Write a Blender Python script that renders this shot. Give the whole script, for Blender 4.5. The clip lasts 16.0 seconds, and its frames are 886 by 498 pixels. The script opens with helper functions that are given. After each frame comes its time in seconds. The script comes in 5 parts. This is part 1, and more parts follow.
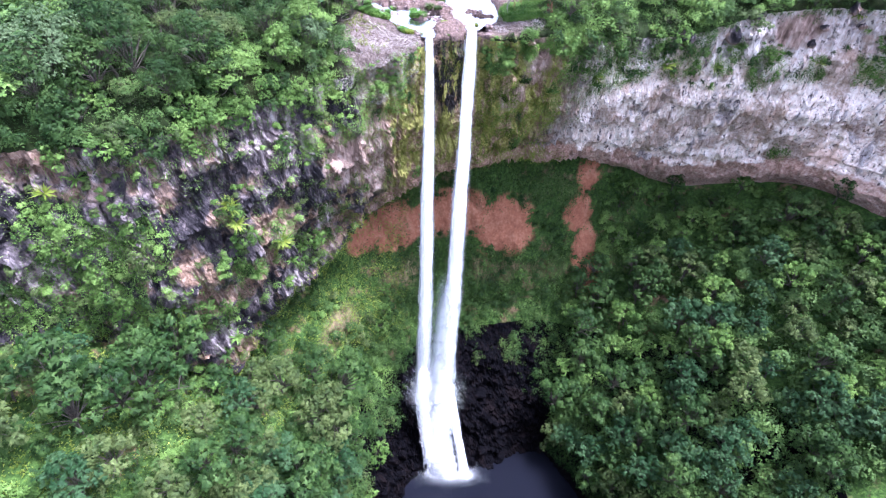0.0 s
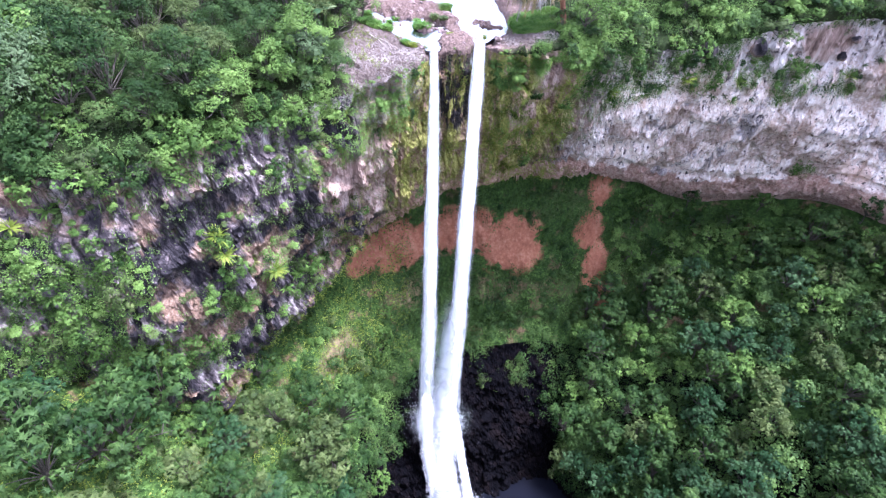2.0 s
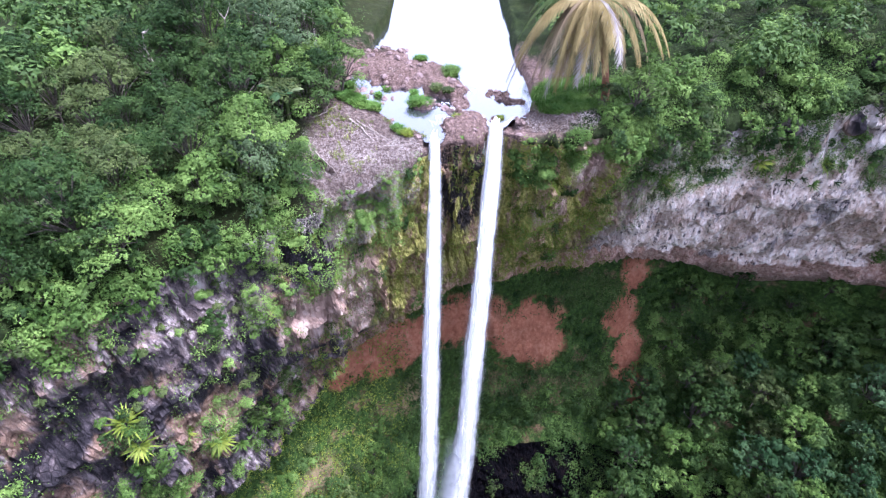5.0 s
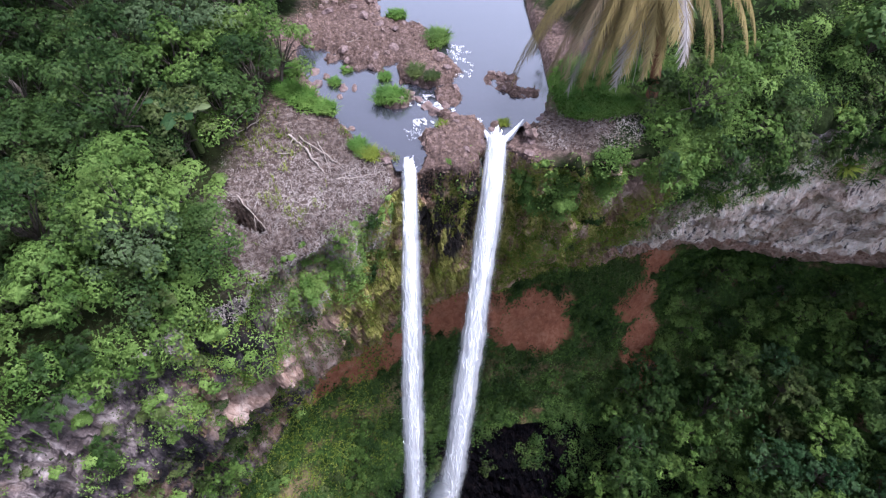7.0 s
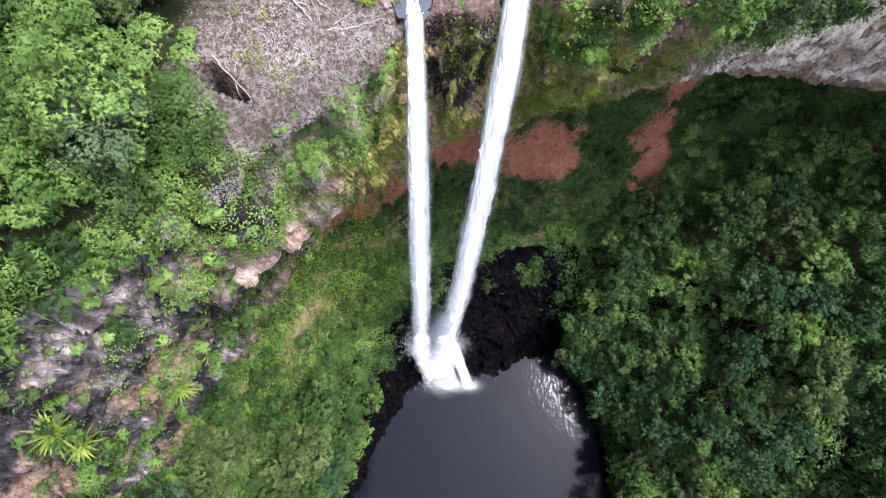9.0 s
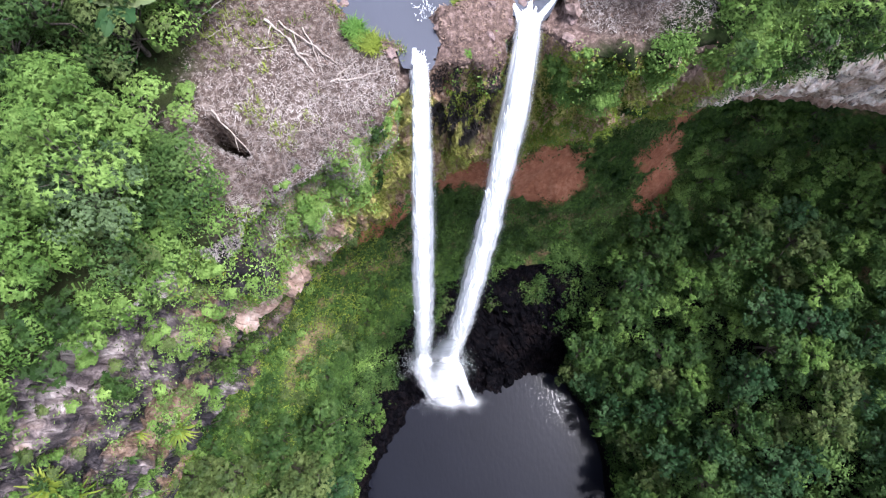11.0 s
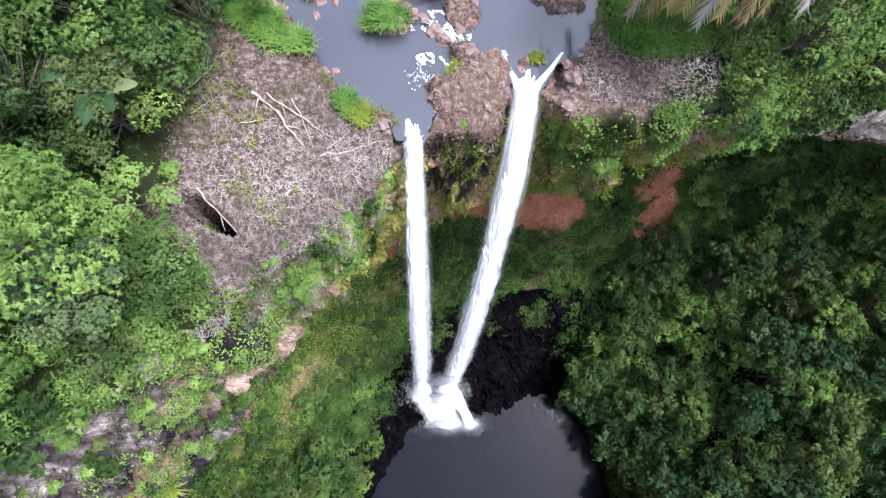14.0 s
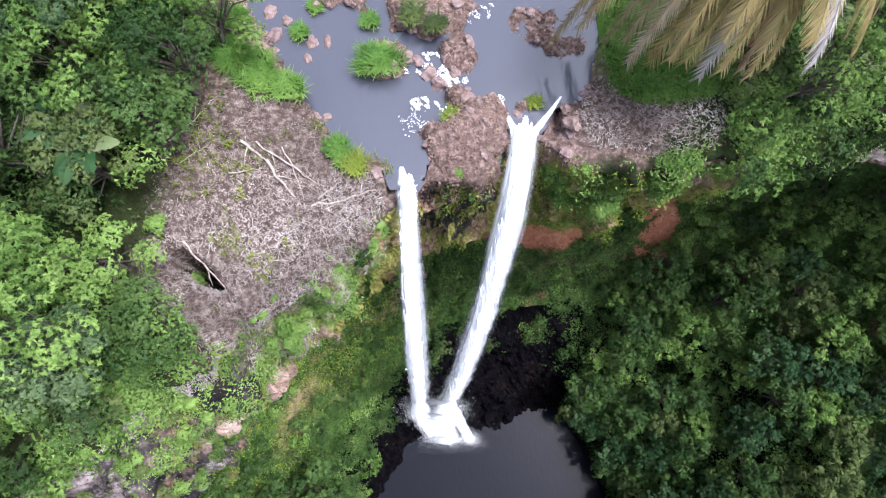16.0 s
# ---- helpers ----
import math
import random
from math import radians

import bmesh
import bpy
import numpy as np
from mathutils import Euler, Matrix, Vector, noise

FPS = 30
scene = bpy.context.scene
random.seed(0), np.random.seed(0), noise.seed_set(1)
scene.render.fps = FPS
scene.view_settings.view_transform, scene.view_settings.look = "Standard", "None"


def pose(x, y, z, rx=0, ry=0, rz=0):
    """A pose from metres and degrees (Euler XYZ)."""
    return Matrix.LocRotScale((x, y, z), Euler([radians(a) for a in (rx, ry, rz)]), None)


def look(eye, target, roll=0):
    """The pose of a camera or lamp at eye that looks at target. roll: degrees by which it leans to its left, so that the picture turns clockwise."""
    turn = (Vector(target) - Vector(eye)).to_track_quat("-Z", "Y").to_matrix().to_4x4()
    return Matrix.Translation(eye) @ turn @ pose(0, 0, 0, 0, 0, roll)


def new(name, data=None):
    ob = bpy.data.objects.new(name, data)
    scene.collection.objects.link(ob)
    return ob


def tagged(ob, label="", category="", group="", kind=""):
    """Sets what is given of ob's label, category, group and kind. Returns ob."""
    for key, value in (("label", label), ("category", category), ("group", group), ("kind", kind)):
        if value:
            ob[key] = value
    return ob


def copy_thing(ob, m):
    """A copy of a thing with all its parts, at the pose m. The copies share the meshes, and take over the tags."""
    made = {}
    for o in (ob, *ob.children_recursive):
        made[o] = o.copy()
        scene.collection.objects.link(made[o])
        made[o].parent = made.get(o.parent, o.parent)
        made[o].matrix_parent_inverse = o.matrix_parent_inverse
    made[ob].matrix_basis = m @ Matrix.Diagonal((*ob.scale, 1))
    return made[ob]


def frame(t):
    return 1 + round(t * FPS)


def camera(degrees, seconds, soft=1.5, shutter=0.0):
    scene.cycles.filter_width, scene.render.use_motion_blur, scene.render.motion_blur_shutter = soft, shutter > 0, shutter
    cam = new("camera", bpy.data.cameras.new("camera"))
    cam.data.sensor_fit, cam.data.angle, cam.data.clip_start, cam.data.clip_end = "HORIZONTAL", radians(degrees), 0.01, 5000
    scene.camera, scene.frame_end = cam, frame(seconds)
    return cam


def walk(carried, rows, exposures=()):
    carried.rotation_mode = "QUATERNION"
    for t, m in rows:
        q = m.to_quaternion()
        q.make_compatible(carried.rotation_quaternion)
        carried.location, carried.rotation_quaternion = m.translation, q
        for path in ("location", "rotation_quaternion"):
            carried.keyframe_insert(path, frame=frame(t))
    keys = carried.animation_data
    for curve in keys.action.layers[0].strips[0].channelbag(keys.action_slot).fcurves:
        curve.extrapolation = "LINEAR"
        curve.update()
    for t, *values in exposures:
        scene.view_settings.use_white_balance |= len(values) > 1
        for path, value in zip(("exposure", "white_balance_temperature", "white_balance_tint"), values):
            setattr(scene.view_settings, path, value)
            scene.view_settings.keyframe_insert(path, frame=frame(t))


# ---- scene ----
cam = camera(78.8, 16.0, soft=1.25)
METRES, EYE, TILT, LEAN, TURN = 70.0, 130.0, 0.0, 0.0, 0.0
ROWS = [
    (0.0, 0.0, 0.0, 0.0, 2.21, -42.64, -2.41),
    (0.5, -0.0012, 0.0229, -0.004, 2.36, -42.64, -2.38),
    (1.0, -0.003, 0.0492, -0.0077, 2.45, -42.63, -2.35),
    (1.5, -0.0052, 0.0734, -0.0102, 2.49, -42.65, -2.33),
    (2.0, -0.0084, 0.0979, -0.0115, 2.52, -42.64, -2.33),
    (2.5, -0.0106, 0.1218, -0.0123, 2.59, -42.59, -2.3),
    (3.0, -0.0129, 0.1475, -0.0132, 2.65, -42.58, -2.26),
    (3.5, -0.0149, 0.1685, -0.0143, 2.67, -42.59, -2.23),
    (3.6, -0.0163, 0.189, -0.0155, 2.72, -42.6, -2.22),
    (4.0, -0.0219, 0.2718, -0.021, 2.93, -42.63, -2.18),
    (4.5, -0.0214, 0.361, -0.0201, 3.11, -42.56, -2.13),
    (4.7, -0.0207, 0.397, -0.0203, 3.15, -42.56, -2.13),
    (5.5, -0.0175, 0.541, -0.0238, 3.32, -42.56, -2.14),
    (6.0, -0.0153, 0.631, -0.0262, 3.42, -42.8, -2.15),
    (6.4, -0.013, 0.7, -0.0283, 3.5, -45.0, -2.16),
    (6.8, -0.0112, 0.7425, -0.0304, 3.58, -51.0, -2.18),
    (7.0, -0.0107, 0.7508, -0.031, 3.62, -54.37, -2.19),
    (7.5, -0.0134, 0.7707, -0.0322, 3.64, -63.18, -2.15),
    (8.0, -0.0173, 0.7896, -0.0322, 3.59, -72.44, -2.18),
    (8.5, -0.0223, 0.8076, -0.0355, 3.47, -75.52, -2.21),
    (9.0, -0.0258, 0.8335, -0.0375, 3.58, -75.57, -2.16),
    (9.2, -0.0268, 0.8392, -0.0379, 3.6, -75.57, -2.15),
    (11.5, -0.0336, 0.8963, -0.0402, 3.66, -75.5, -2.02),
    (12.0, -0.0334, 0.908, -0.0389, 3.68, -75.49, -2.01),
    (12.5, -0.0331, 0.9189, -0.0381, 3.69, -75.49, -2.0),
    (13.0, -0.0328, 0.93, -0.0385, 3.69, -75.48, -1.98),
    (13.5, -0.0324, 0.94, -0.0391, 3.71, -75.47, -1.97),
    (14.0, -0.032, 0.9506, -0.0396, 3.72, -75.47, -1.96),
    (14.5, -0.0316, 0.9608, -0.0396, 3.73, -75.47, -1.95),
    (15.0, -0.0313, 0.9726, -0.0405, 3.75, -75.45, -1.96),
    (15.5, -0.0309, 0.9827, -0.0409, 3.75, -75.43, -1.94),
    (16.0, -0.0301, 0.9941, -0.0417, 3.78, -75.42, -1.92),
]
walk(cam, [(t, pose(0, 0, EYE, TILT, LEAN, TURN) @ pose(METRES * x, METRES * y, METRES * z, 90 + pitch, roll, yaw)) for t, x, y, z, yaw, pitch, roll in ROWS],
     exposures=[(0.0, 2.17, 5200, 27), (4.5, 1.85, 5250, 30), (7.0, 0.86, 5600, 23), (9.0, 1.4, 5750, 18), (16.0, 1.3, 5750, 18)])

# ---- sky and light: a bright overcast day ----
SUN_UP, SUN_ROT = 69.0, 80.0
world = bpy.data.worlds.new("overcast_sky")
scene.world = world
world.use_nodes = True
wn, wl = world.node_tree.nodes, world.node_tree.links
sky = wn.new("ShaderNodeTexSky")
sky.sky_type = "NISHITA"
sky.sun_disc = False
sky.sun_elevation, sky.sun_rotation = radians(SUN_UP), radians(SUN_ROT)
sky.air_density, sky.dust_density = 1.0, 3.5
pale = wn.new("ShaderNodeHueSaturation")
pale.inputs["Saturation"].default_value, pale.inputs["Value"].default_value = 0.4, 1.1
wl.new(sky.outputs["Color"], pale.inputs["Color"])
wl.new(pale.outputs["Color"], wn["Background"].inputs["Color"])
wn["Background"].inputs["Strength"].default_value = 0.15
sun = new("sun", bpy.data.lights.new("sun", "SUN"))
sun.data.energy, sun.data.angle, sun.data.color = 3.2, radians(14), (1.0, 0.96, 0.9)
sun.matrix_world = look((0, 0, 200), (-30 * math.sin(radians(SUN_ROT)), -30 * math.cos(radians(SUN_ROT)), 200 - 30 * math.tan(radians(SUN_UP))))


# ---- numeric helpers ----
def lattice(ix, iy, iz):
    h = (ix.astype(np.int64) * 374761393 + iy.astype(np.int64) * 668265263 + iz.astype(np.int64) * 2147483647 + 1013904223) & 0xFFFFFFFF
    h = ((h ^ (h >> 13)) * 1274126177) & 0xFFFFFFFF
    return ((h ^ (h >> 16)) & 0xFFFF) / 32767.5 - 1.0


def value_noise(x, y, z):
    x, y, z = np.broadcast_arrays(x, y, z)
    fx, fy, fz = np.floor(x), np.floor(y), np.floor(z)
    dx, dy, dz = x - fx, y - fy, z - fz
    dx, dy, dz = (d * d * (3 - 2 * d) for d in (dx, dy, dz))
    out = 0
    for i in (0, 1):
        for j in (0, 1):
            for k in (0, 1):
                w = (dx if i else 1 - dx) * (dy if j else 1 - dy) * (dz if k else 1 - dz)
                out = out + w * lattice(fx + i, fy + j, fz + k)
    return out


def fbm(x, y, z, octaves=4, gain=0.5):
    out, amp = 0, 1.0
    for o in range(octaves):
        out = out + amp * value_noise(x + 17.3 * o, y - 9.1 * o, z + 5.7 * o)
        x, y, z, amp = x * 2.03, y * 2.03, z * 2.03, amp * gain
    return out


def step(a, b, x):
    t = np.clip((x - a) / (b - a), 0, 1)
    return t * t * (3 - 2 * t)


def mesh_np(name, verts, faces, mats=(), smooth=False, mat_index=None):
    me = bpy.data.meshes.new(name)
    verts, faces = np.asarray(verts, np.float32), np.asarray(faces, np.int32)
    n, k = faces.shape
    me.vertices.add(len(verts))
    me.vertices.foreach_set("co", verts.ravel())
    me.loops.add(n * k)
    me.loops.foreach_set("vertex_index", faces.ravel())
    me.polygons.add(n)
    me.polygons.foreach_set("loop_start", np.arange(n, dtype=np.int32) * k)
    me.polygons.foreach_set("use_smooth", np.full(n, smooth))
    for m in mats:
        me.materials.append(m)
    if mat_index is not None:
        me.polygons.foreach_set("material_index", np.asarray(mat_index, np.int32))
    me.update()
    me.validate()
    return me


# ---- materials ----
class Nodes:
    """A small wrapper to write node materials in few lines."""

    def __init__(self, name):
        self.mat = bpy.data.materials.new(name)
        self.mat.use_nodes = True
        self.n, self.l = self.mat.node_tree.nodes, self.mat.node_tree.links
        self.bsdf = self.n["Principled BSDF"]
        self.out = self.n["Material Output"]
        self.co = self.n.new("ShaderNodeTexCoord").outputs["Object"]

    def put(self, socket, value):
        if isinstance(value, bpy.types.NodeSocket):
            self.l.new(value, socket)
        elif isinstance(value, tuple) and len(value) == 3 and socket.type == "RGBA":
            socket.default_value = (*value, 1)
        else:
            socket.default_value = value

    def scaled(self, scale, source=None, loc=(0, 0, 0)):
        m = self.n.new("ShaderNodeMapping")
        self.put(m.inputs["Vector"], source or self.co)
        m.inputs["Scale"].default_value = scale
        m.inputs["Location"].default_value = loc
        return m.outputs["Vector"]

    def noise(self, scale, detail=4.0, rough=0.55, vector=None, distortion=0.0):
        t = self.n.new("ShaderNodeTexNoise")
        self.put(t.inputs["Vector"], vector or self.co)
        t.inputs["Scale"].default_value, t.inputs["Detail"].default_value = scale, detail
        t.inputs["Roughness"].default_value, t.inputs["Distortion"].default_value = rough, distortion
        return t.outputs["Fac"]

    def voronoi(self, scale, vector=None, feature="F1", out="Distance"):
        t = self.n.new("ShaderNodeTexVoronoi")
        t.feature = feature
        self.put(t.inputs["Vector"], vector or self.co)
        t.inputs["Scale"].default_value = scale
        return t.outputs[out]

    def ramp(self, fac, *stops):
        r = self.n.new("ShaderNodeValToRGB")
        self.put(r.inputs["Fac"], fac)
        els = r.color_ramp.elements
        while len(els) < len(stops):
            els.new(0.5)
        for e, (p, c) in zip(els, stops):
            e.position, e.color = p, (*c, 1) if isinstance(c, tuple) else (c, c, c, 1)
        return r.outputs["Color"]

    def mix(self, fac, a, b, kind="MIX"):
        m = self.n.new("ShaderNodeMix")
        m.data_type, m.blend_type = "RGBA", kind
        self.put(m.inputs[0], fac)
        self.put(m.inputs[6], a)
        self.put(m.inputs[7], b)
        return m.outputs[2]

    def math(self, op, a, b=0.0):
        m = self.n.new("ShaderNodeMath")
        m.operation = op
        m.use_clamp = op not in ("SUBTRACT", "ADD", "DIVIDE", "FRACT")
        self.put(m.inputs[0], a)
        self.put(m.inputs[1], b)
        return m.outputs[0]

    def axis(self, i, source=None):
        s = self.n.new("ShaderNodeSeparateXYZ")
        self.put(s.inputs[0], source or self.co)
        return s.outputs[i]

    def span(self, value, a, b):
        m = self.n.new("ShaderNodeMapRange")
        m.interpolation_type = "SMOOTHSTEP"
        self.put(m.inputs["Value"], value)
        m.inputs["From Min"].default_value, m.inputs["From Max"].default_value = a, b
        return m.outputs["Result"]

    def blob(self, centre, radii, edge, wobble=None):
        """A soft-edged patch with a ragged border, 1 inside and 0 outside."""
        v = self.n.new("ShaderNodeVectorMath")
        v.operation = "SUBTRACT"
        self.put(v.inputs[0], self.co)
        v.inputs[1].default_value = centre
        d = self.n.new("ShaderNodeVectorMath")
        d.operation = "DIVIDE"
        self.put(d.inputs[0], v.outputs[0])
        d.inputs[1].default_value = radii
        length = self.n.new("ShaderNodeVectorMath")
        length.operation = "LENGTH"
        self.put(length.inputs[0], d.outputs[0])
        dist = length.outputs["Value"]
        if wobble is not None:
            dist = self.math("ADD", dist, self.math("SUBTRACT", wobble, 0.5))
        return self.span(dist, 1.0 + edge, 1.0 - edge)

    def random(self, island=True):
        if island:
            return self.n.new("ShaderNodeNewGeometry").outputs["Random Per Island"]
        return self.n.new("ShaderNodeObjectInfo").outputs["Random"]

    def bump(self, height, strength, distance):
        b = self.n.new("ShaderNodeBump")
        self.put(b.inputs["Height"], height)
        b.inputs["Strength"].default_value, b.inputs["Distance"].default_value = strength, distance
        self.l.new(b.outputs["Normal"], self.bsdf.inputs["Normal"])

    def done(self, colour, rough=0.8, spec=0.3):
        self.put(self.bsdf.inputs["Base Color"], colour)
        self.put(self.bsdf.inputs["Roughness"], rough)
        self.bsdf.inputs["Specular IOR Level"].default_value = spec
        return self.mat


def leaf_material(name, dark, mid, light, island=0.36, shine=0.6):
    m = Nodes(name)
    clump = m.span(m.noise(0.75, 2, 0.5), 0.3, 0.7)
    own = m.math("ADD", m.math("MULTIPLY", m.random(), island), m.math("MULTIPLY", m.random(False), 0.3))
    r = m.math("ADD", own, m.math("MULTIPLY", clump, 0.7 - island))
    c = m.ramp(r, (0.05, dark), (0.5, mid), (0.95, light))
    patch = m.noise(0.16, 3)
    c = m.mix(m.span(patch, 0.35, 0.68), m.mix(0.4, c, dark), m.mix(0.4, c, light))
    m.done(c, shine, 0.12)
    trans = m.n.new("ShaderNodeBsdfTranslucent")
    m.put(trans.inputs["Color"], c)
    mixer = m.n.new("ShaderNodeMixShader")
    mixer.inputs[0].default_value = 0.22
    m.l.new(m.bsdf.outputs[0], mixer.inputs[1])
    m.l.new(trans.outputs[0], mixer.inputs[2])
    m.l.new(mixer.outputs[0], m.out.inputs["Surface"])
    return m.mat


def cliff_material():
    m = Nodes("basalt_cliff")
    x = m.axis(0)
    uv = m.n.new("ShaderNodeTexCoord").outputs["UV"]
    layer = m.axis(1, uv)
    drips = m.noise(0.6, 8, 0.66, m.scaled((1, 1, 0.24)))
    streak = m.noise(1.1, 5, 0.6, m.scaled((1, 1, 0.12)))
    blotch = m.noise(0.14, 4, 0.6)
    fine = m.noise(2.2, 6, 0.7)
    pits = m.noise(1.5, 8, 0.75, m.scaled((1, 1, 0.4)))
    warp = m.n.new("ShaderNodeVectorMath")
    warp.operation = "ADD"
    m.put(warp.inputs[0], m.scaled((1.5, 1.5, 0.13)))
    m.put(warp.inputs[1], m.mix(0.75, m.noise(0.9, 4, 0.6), (0.0, 0.0, 0.0)))
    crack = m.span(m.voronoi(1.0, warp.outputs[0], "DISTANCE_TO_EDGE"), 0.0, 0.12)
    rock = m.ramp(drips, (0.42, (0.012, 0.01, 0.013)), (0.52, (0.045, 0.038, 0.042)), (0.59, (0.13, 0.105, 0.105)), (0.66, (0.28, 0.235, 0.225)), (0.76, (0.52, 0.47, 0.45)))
    rock = m.mix(m.math("MULTIPLY", m.span(streak, 0.62, 0.7), m.span(blotch, 0.5, 0.62)), rock, (0.6, 0.57, 0.56))
    pink = m.ramp(streak, (0.35, (0.1, 0.075, 0.075)), (0.5, (0.34, 0.25, 0.22)), (0.62, (0.55, 0.46, 0.42)))
    rock = m.mix(m.math("MULTIPLY", m.span(layer, 5.6, 5.3), m.math("MULTIPLY", m.span(blotch, 0.46, 0.56), 0.6)), rock, pink)
    pale = m.ramp(m.mix(0.5, m.mix(0.5, drips, streak), fine), (0.32, (0.12, 0.09, 0.075)), (0.39, (0.48, 0.355, 0.285)), (0.46, (0.74, 0.59, 0.48)), (0.55, (0.9, 0.81, 0.72)))
    stain = m.noise(0.2, 6, 0.65, m.scaled((1, 1, 0.5)), 0.6)
    pale = m.mix(m.math("MULTIPLY", m.span(stain, 0.54, 0.61), 0.7), pale, m.ramp(fine, (0.35, (0.05, 0.045, 0.055)), (0.65, (0.3, 0.27, 0.28))))
    pale = m.mix(m.math("MULTIPLY", m.span(stain, 0.43, 0.36), 0.6), pale, (0.62, 0.42, 0.3))
    upper = m.math("MULTIPLY", m.span(m.math("ADD", layer, m.math("MULTIPLY", m.math("SUBTRACT", drips, 0.5), 1.0)), 5.65, 5.35), 0.5)
    pale = m.mix(upper, pale, m.ramp(streak, (0.36, (0.05, 0.043, 0.05)), (0.52, (0.2, 0.17, 0.17)), (0.64, (0.55, 0.52, 0.5))))
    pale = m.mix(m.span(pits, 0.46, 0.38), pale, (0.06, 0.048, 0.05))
    brown = m.ramp(fine, (0.3, (0.08, 0.045, 0.03)), (0.5, (0.26, 0.16, 0.1)), (0.7, (0.44, 0.33, 0.25)))
    right = m.span(m.math("ADD", x, m.math("MULTIPLY", blotch, 14.0)), 16.0, 28.0)
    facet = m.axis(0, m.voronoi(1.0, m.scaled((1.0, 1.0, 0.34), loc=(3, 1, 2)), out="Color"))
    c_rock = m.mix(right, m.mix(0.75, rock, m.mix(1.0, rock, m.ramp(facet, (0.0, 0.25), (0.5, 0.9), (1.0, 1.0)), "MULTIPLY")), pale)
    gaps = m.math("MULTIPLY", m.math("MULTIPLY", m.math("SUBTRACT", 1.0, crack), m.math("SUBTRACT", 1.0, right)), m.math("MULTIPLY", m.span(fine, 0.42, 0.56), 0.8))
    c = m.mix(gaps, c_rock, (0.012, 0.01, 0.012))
    c = m.mix(m.math("MULTIPLY", m.span(blotch, 0.52, 0.6), 0.65), c, brown)
    middle = m.blob((1, 83, 86), (20, 15, 18), 0.25, blotch)
    moss = m.ramp(fine, (0.3, (0.08, 0.08, 0.015)), (0.5, (0.26, 0.25, 0.05)), (0.7, (0.42, 0.4, 0.12)))
    c = m.mix(m.math("MULTIPLY", middle, 0.9), c, m.mix(m.span(drips, 0.42, 0.54), brown, moss))
    wet = m.blob((-0.4, 82, 93), (3.4, 5, 8), 0.2, blotch)
    c = m.mix(m.math("MULTIPLY", wet, m.span(streak, 0.58, 0.5)), c, (0.022, 0.018, 0.017))
    earthy = m.ramp(streak, (0.34, (0.13, 0.085, 0.065)), (0.5, (0.33, 0.225, 0.175)), (0.66, (0.48, 0.38, 0.32)))
    bed = m.math("MULTIPLY", m.span(m.math("ADD", layer, m.math("MULTIPLY", m.math("SUBTRACT", blotch, 0.5), 0.5)), 6.84, 6.88), m.span(x, -16.0, -8.0))
    c = m.mix(m.math("MULTIPLY", bed, 0.85), c, m.ramp(fine, (0.3, (0.13, 0.07, 0.05)), (0.5, (0.34, 0.2, 0.14)), (0.7, (0.5, 0.38, 0.3))))
    fluted = m.ramp(m.mix(0.5, drips, streak), (0.42, (0.025, 0.021, 0.024)), (0.5, (0.13, 0.105, 0.105)), (0.57, (0.36, 0.31, 0.295)), (0.68, (0.62, 0.57, 0.55)))
    for centre, radii in PALE_FACES:
        c = m.mix(m.math("MULTIPLY", m.blob(centre, radii, 0.3, drips), 0.9), c, fluted)
    for centre, radii in BROWN_FACES:
        c = m.mix(m.blob(centre, radii, 0.2, blotch), c, earthy)
    m.bump(m.mix(0.14, m.mix(0.5, fine, m.mix(0.5, drips, pits)), crack), 1.0, 0.6)
    return m.done(c, 0.85, 0.25)


def slope_material():
    m = Nodes("overgrown_earth")
    ragged = m.noise(0.25, 5, 0.65)
    fine = m.noise(1.6, 5, 0.6)
    green = m.ramp(fine, (0.3, (0.012, 0.025, 0.005)), (0.5, (0.03, 0.065, 0.01)), (0.72, (0.08, 0.14, 0.025)))
    soil = m.ramp(m.mix(0.5, fine, ragged), (0.3, (0.17, 0.065, 0.035)), (0.5, (0.3, 0.122, 0.066)), (0.7, (0.42, 0.21, 0.13)))
    wob = m.math("ADD", m.math("MULTIPLY", m.math("SUBTRACT", m.noise(0.2, 7, 0.7), 0.5), 2.8), 0.5)
    mask = None
    for centre, radii in RED_PATCHES:
        b = m.blob(centre, radii, 0.12, wob)
        mask = b if mask is None else m.math("MAXIMUM", mask, b)
    dull = m.ramp(fine, (0.3, (0.06, 0.038, 0.02)), (0.6, (0.17, 0.11, 0.06)))
    c = m.mix(m.span(ragged, 0.55, 0.68), green, dull)
    for centre, radii in TAN_PATCHES:
        c = m.mix(m.math("MULTIPLY", m.blob(centre, radii, 0.4, wob), 0.8), c, m.ramp(fine, (0.3, (0.1, 0.065, 0.035)), (0.65, (0.24, 0.17, 0.1))))
    c = m.mix(mask, c, soil)
    m.bump(fine, 0.8, 0.4)
    return m.done(c, 0.9, 0.2)


def shelf_material():
    m = Nodes("wet_black_rock_shaded")
    fine = m.noise(1.1, 6, 0.65)
    big = m.noise(0.22, 4, 0.6)
    # black basalt, coloured darker still to hold the deep gorge's shade
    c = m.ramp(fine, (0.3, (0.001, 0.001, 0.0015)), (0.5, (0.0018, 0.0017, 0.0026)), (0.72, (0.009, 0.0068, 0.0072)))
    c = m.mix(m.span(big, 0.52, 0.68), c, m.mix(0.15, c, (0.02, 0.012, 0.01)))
    m.bump(fine, 1.0, 0.5)
    return m.done(c, m.ramp(fine, (0.3, 0.55), (0.7, 0.9)), 0.03)


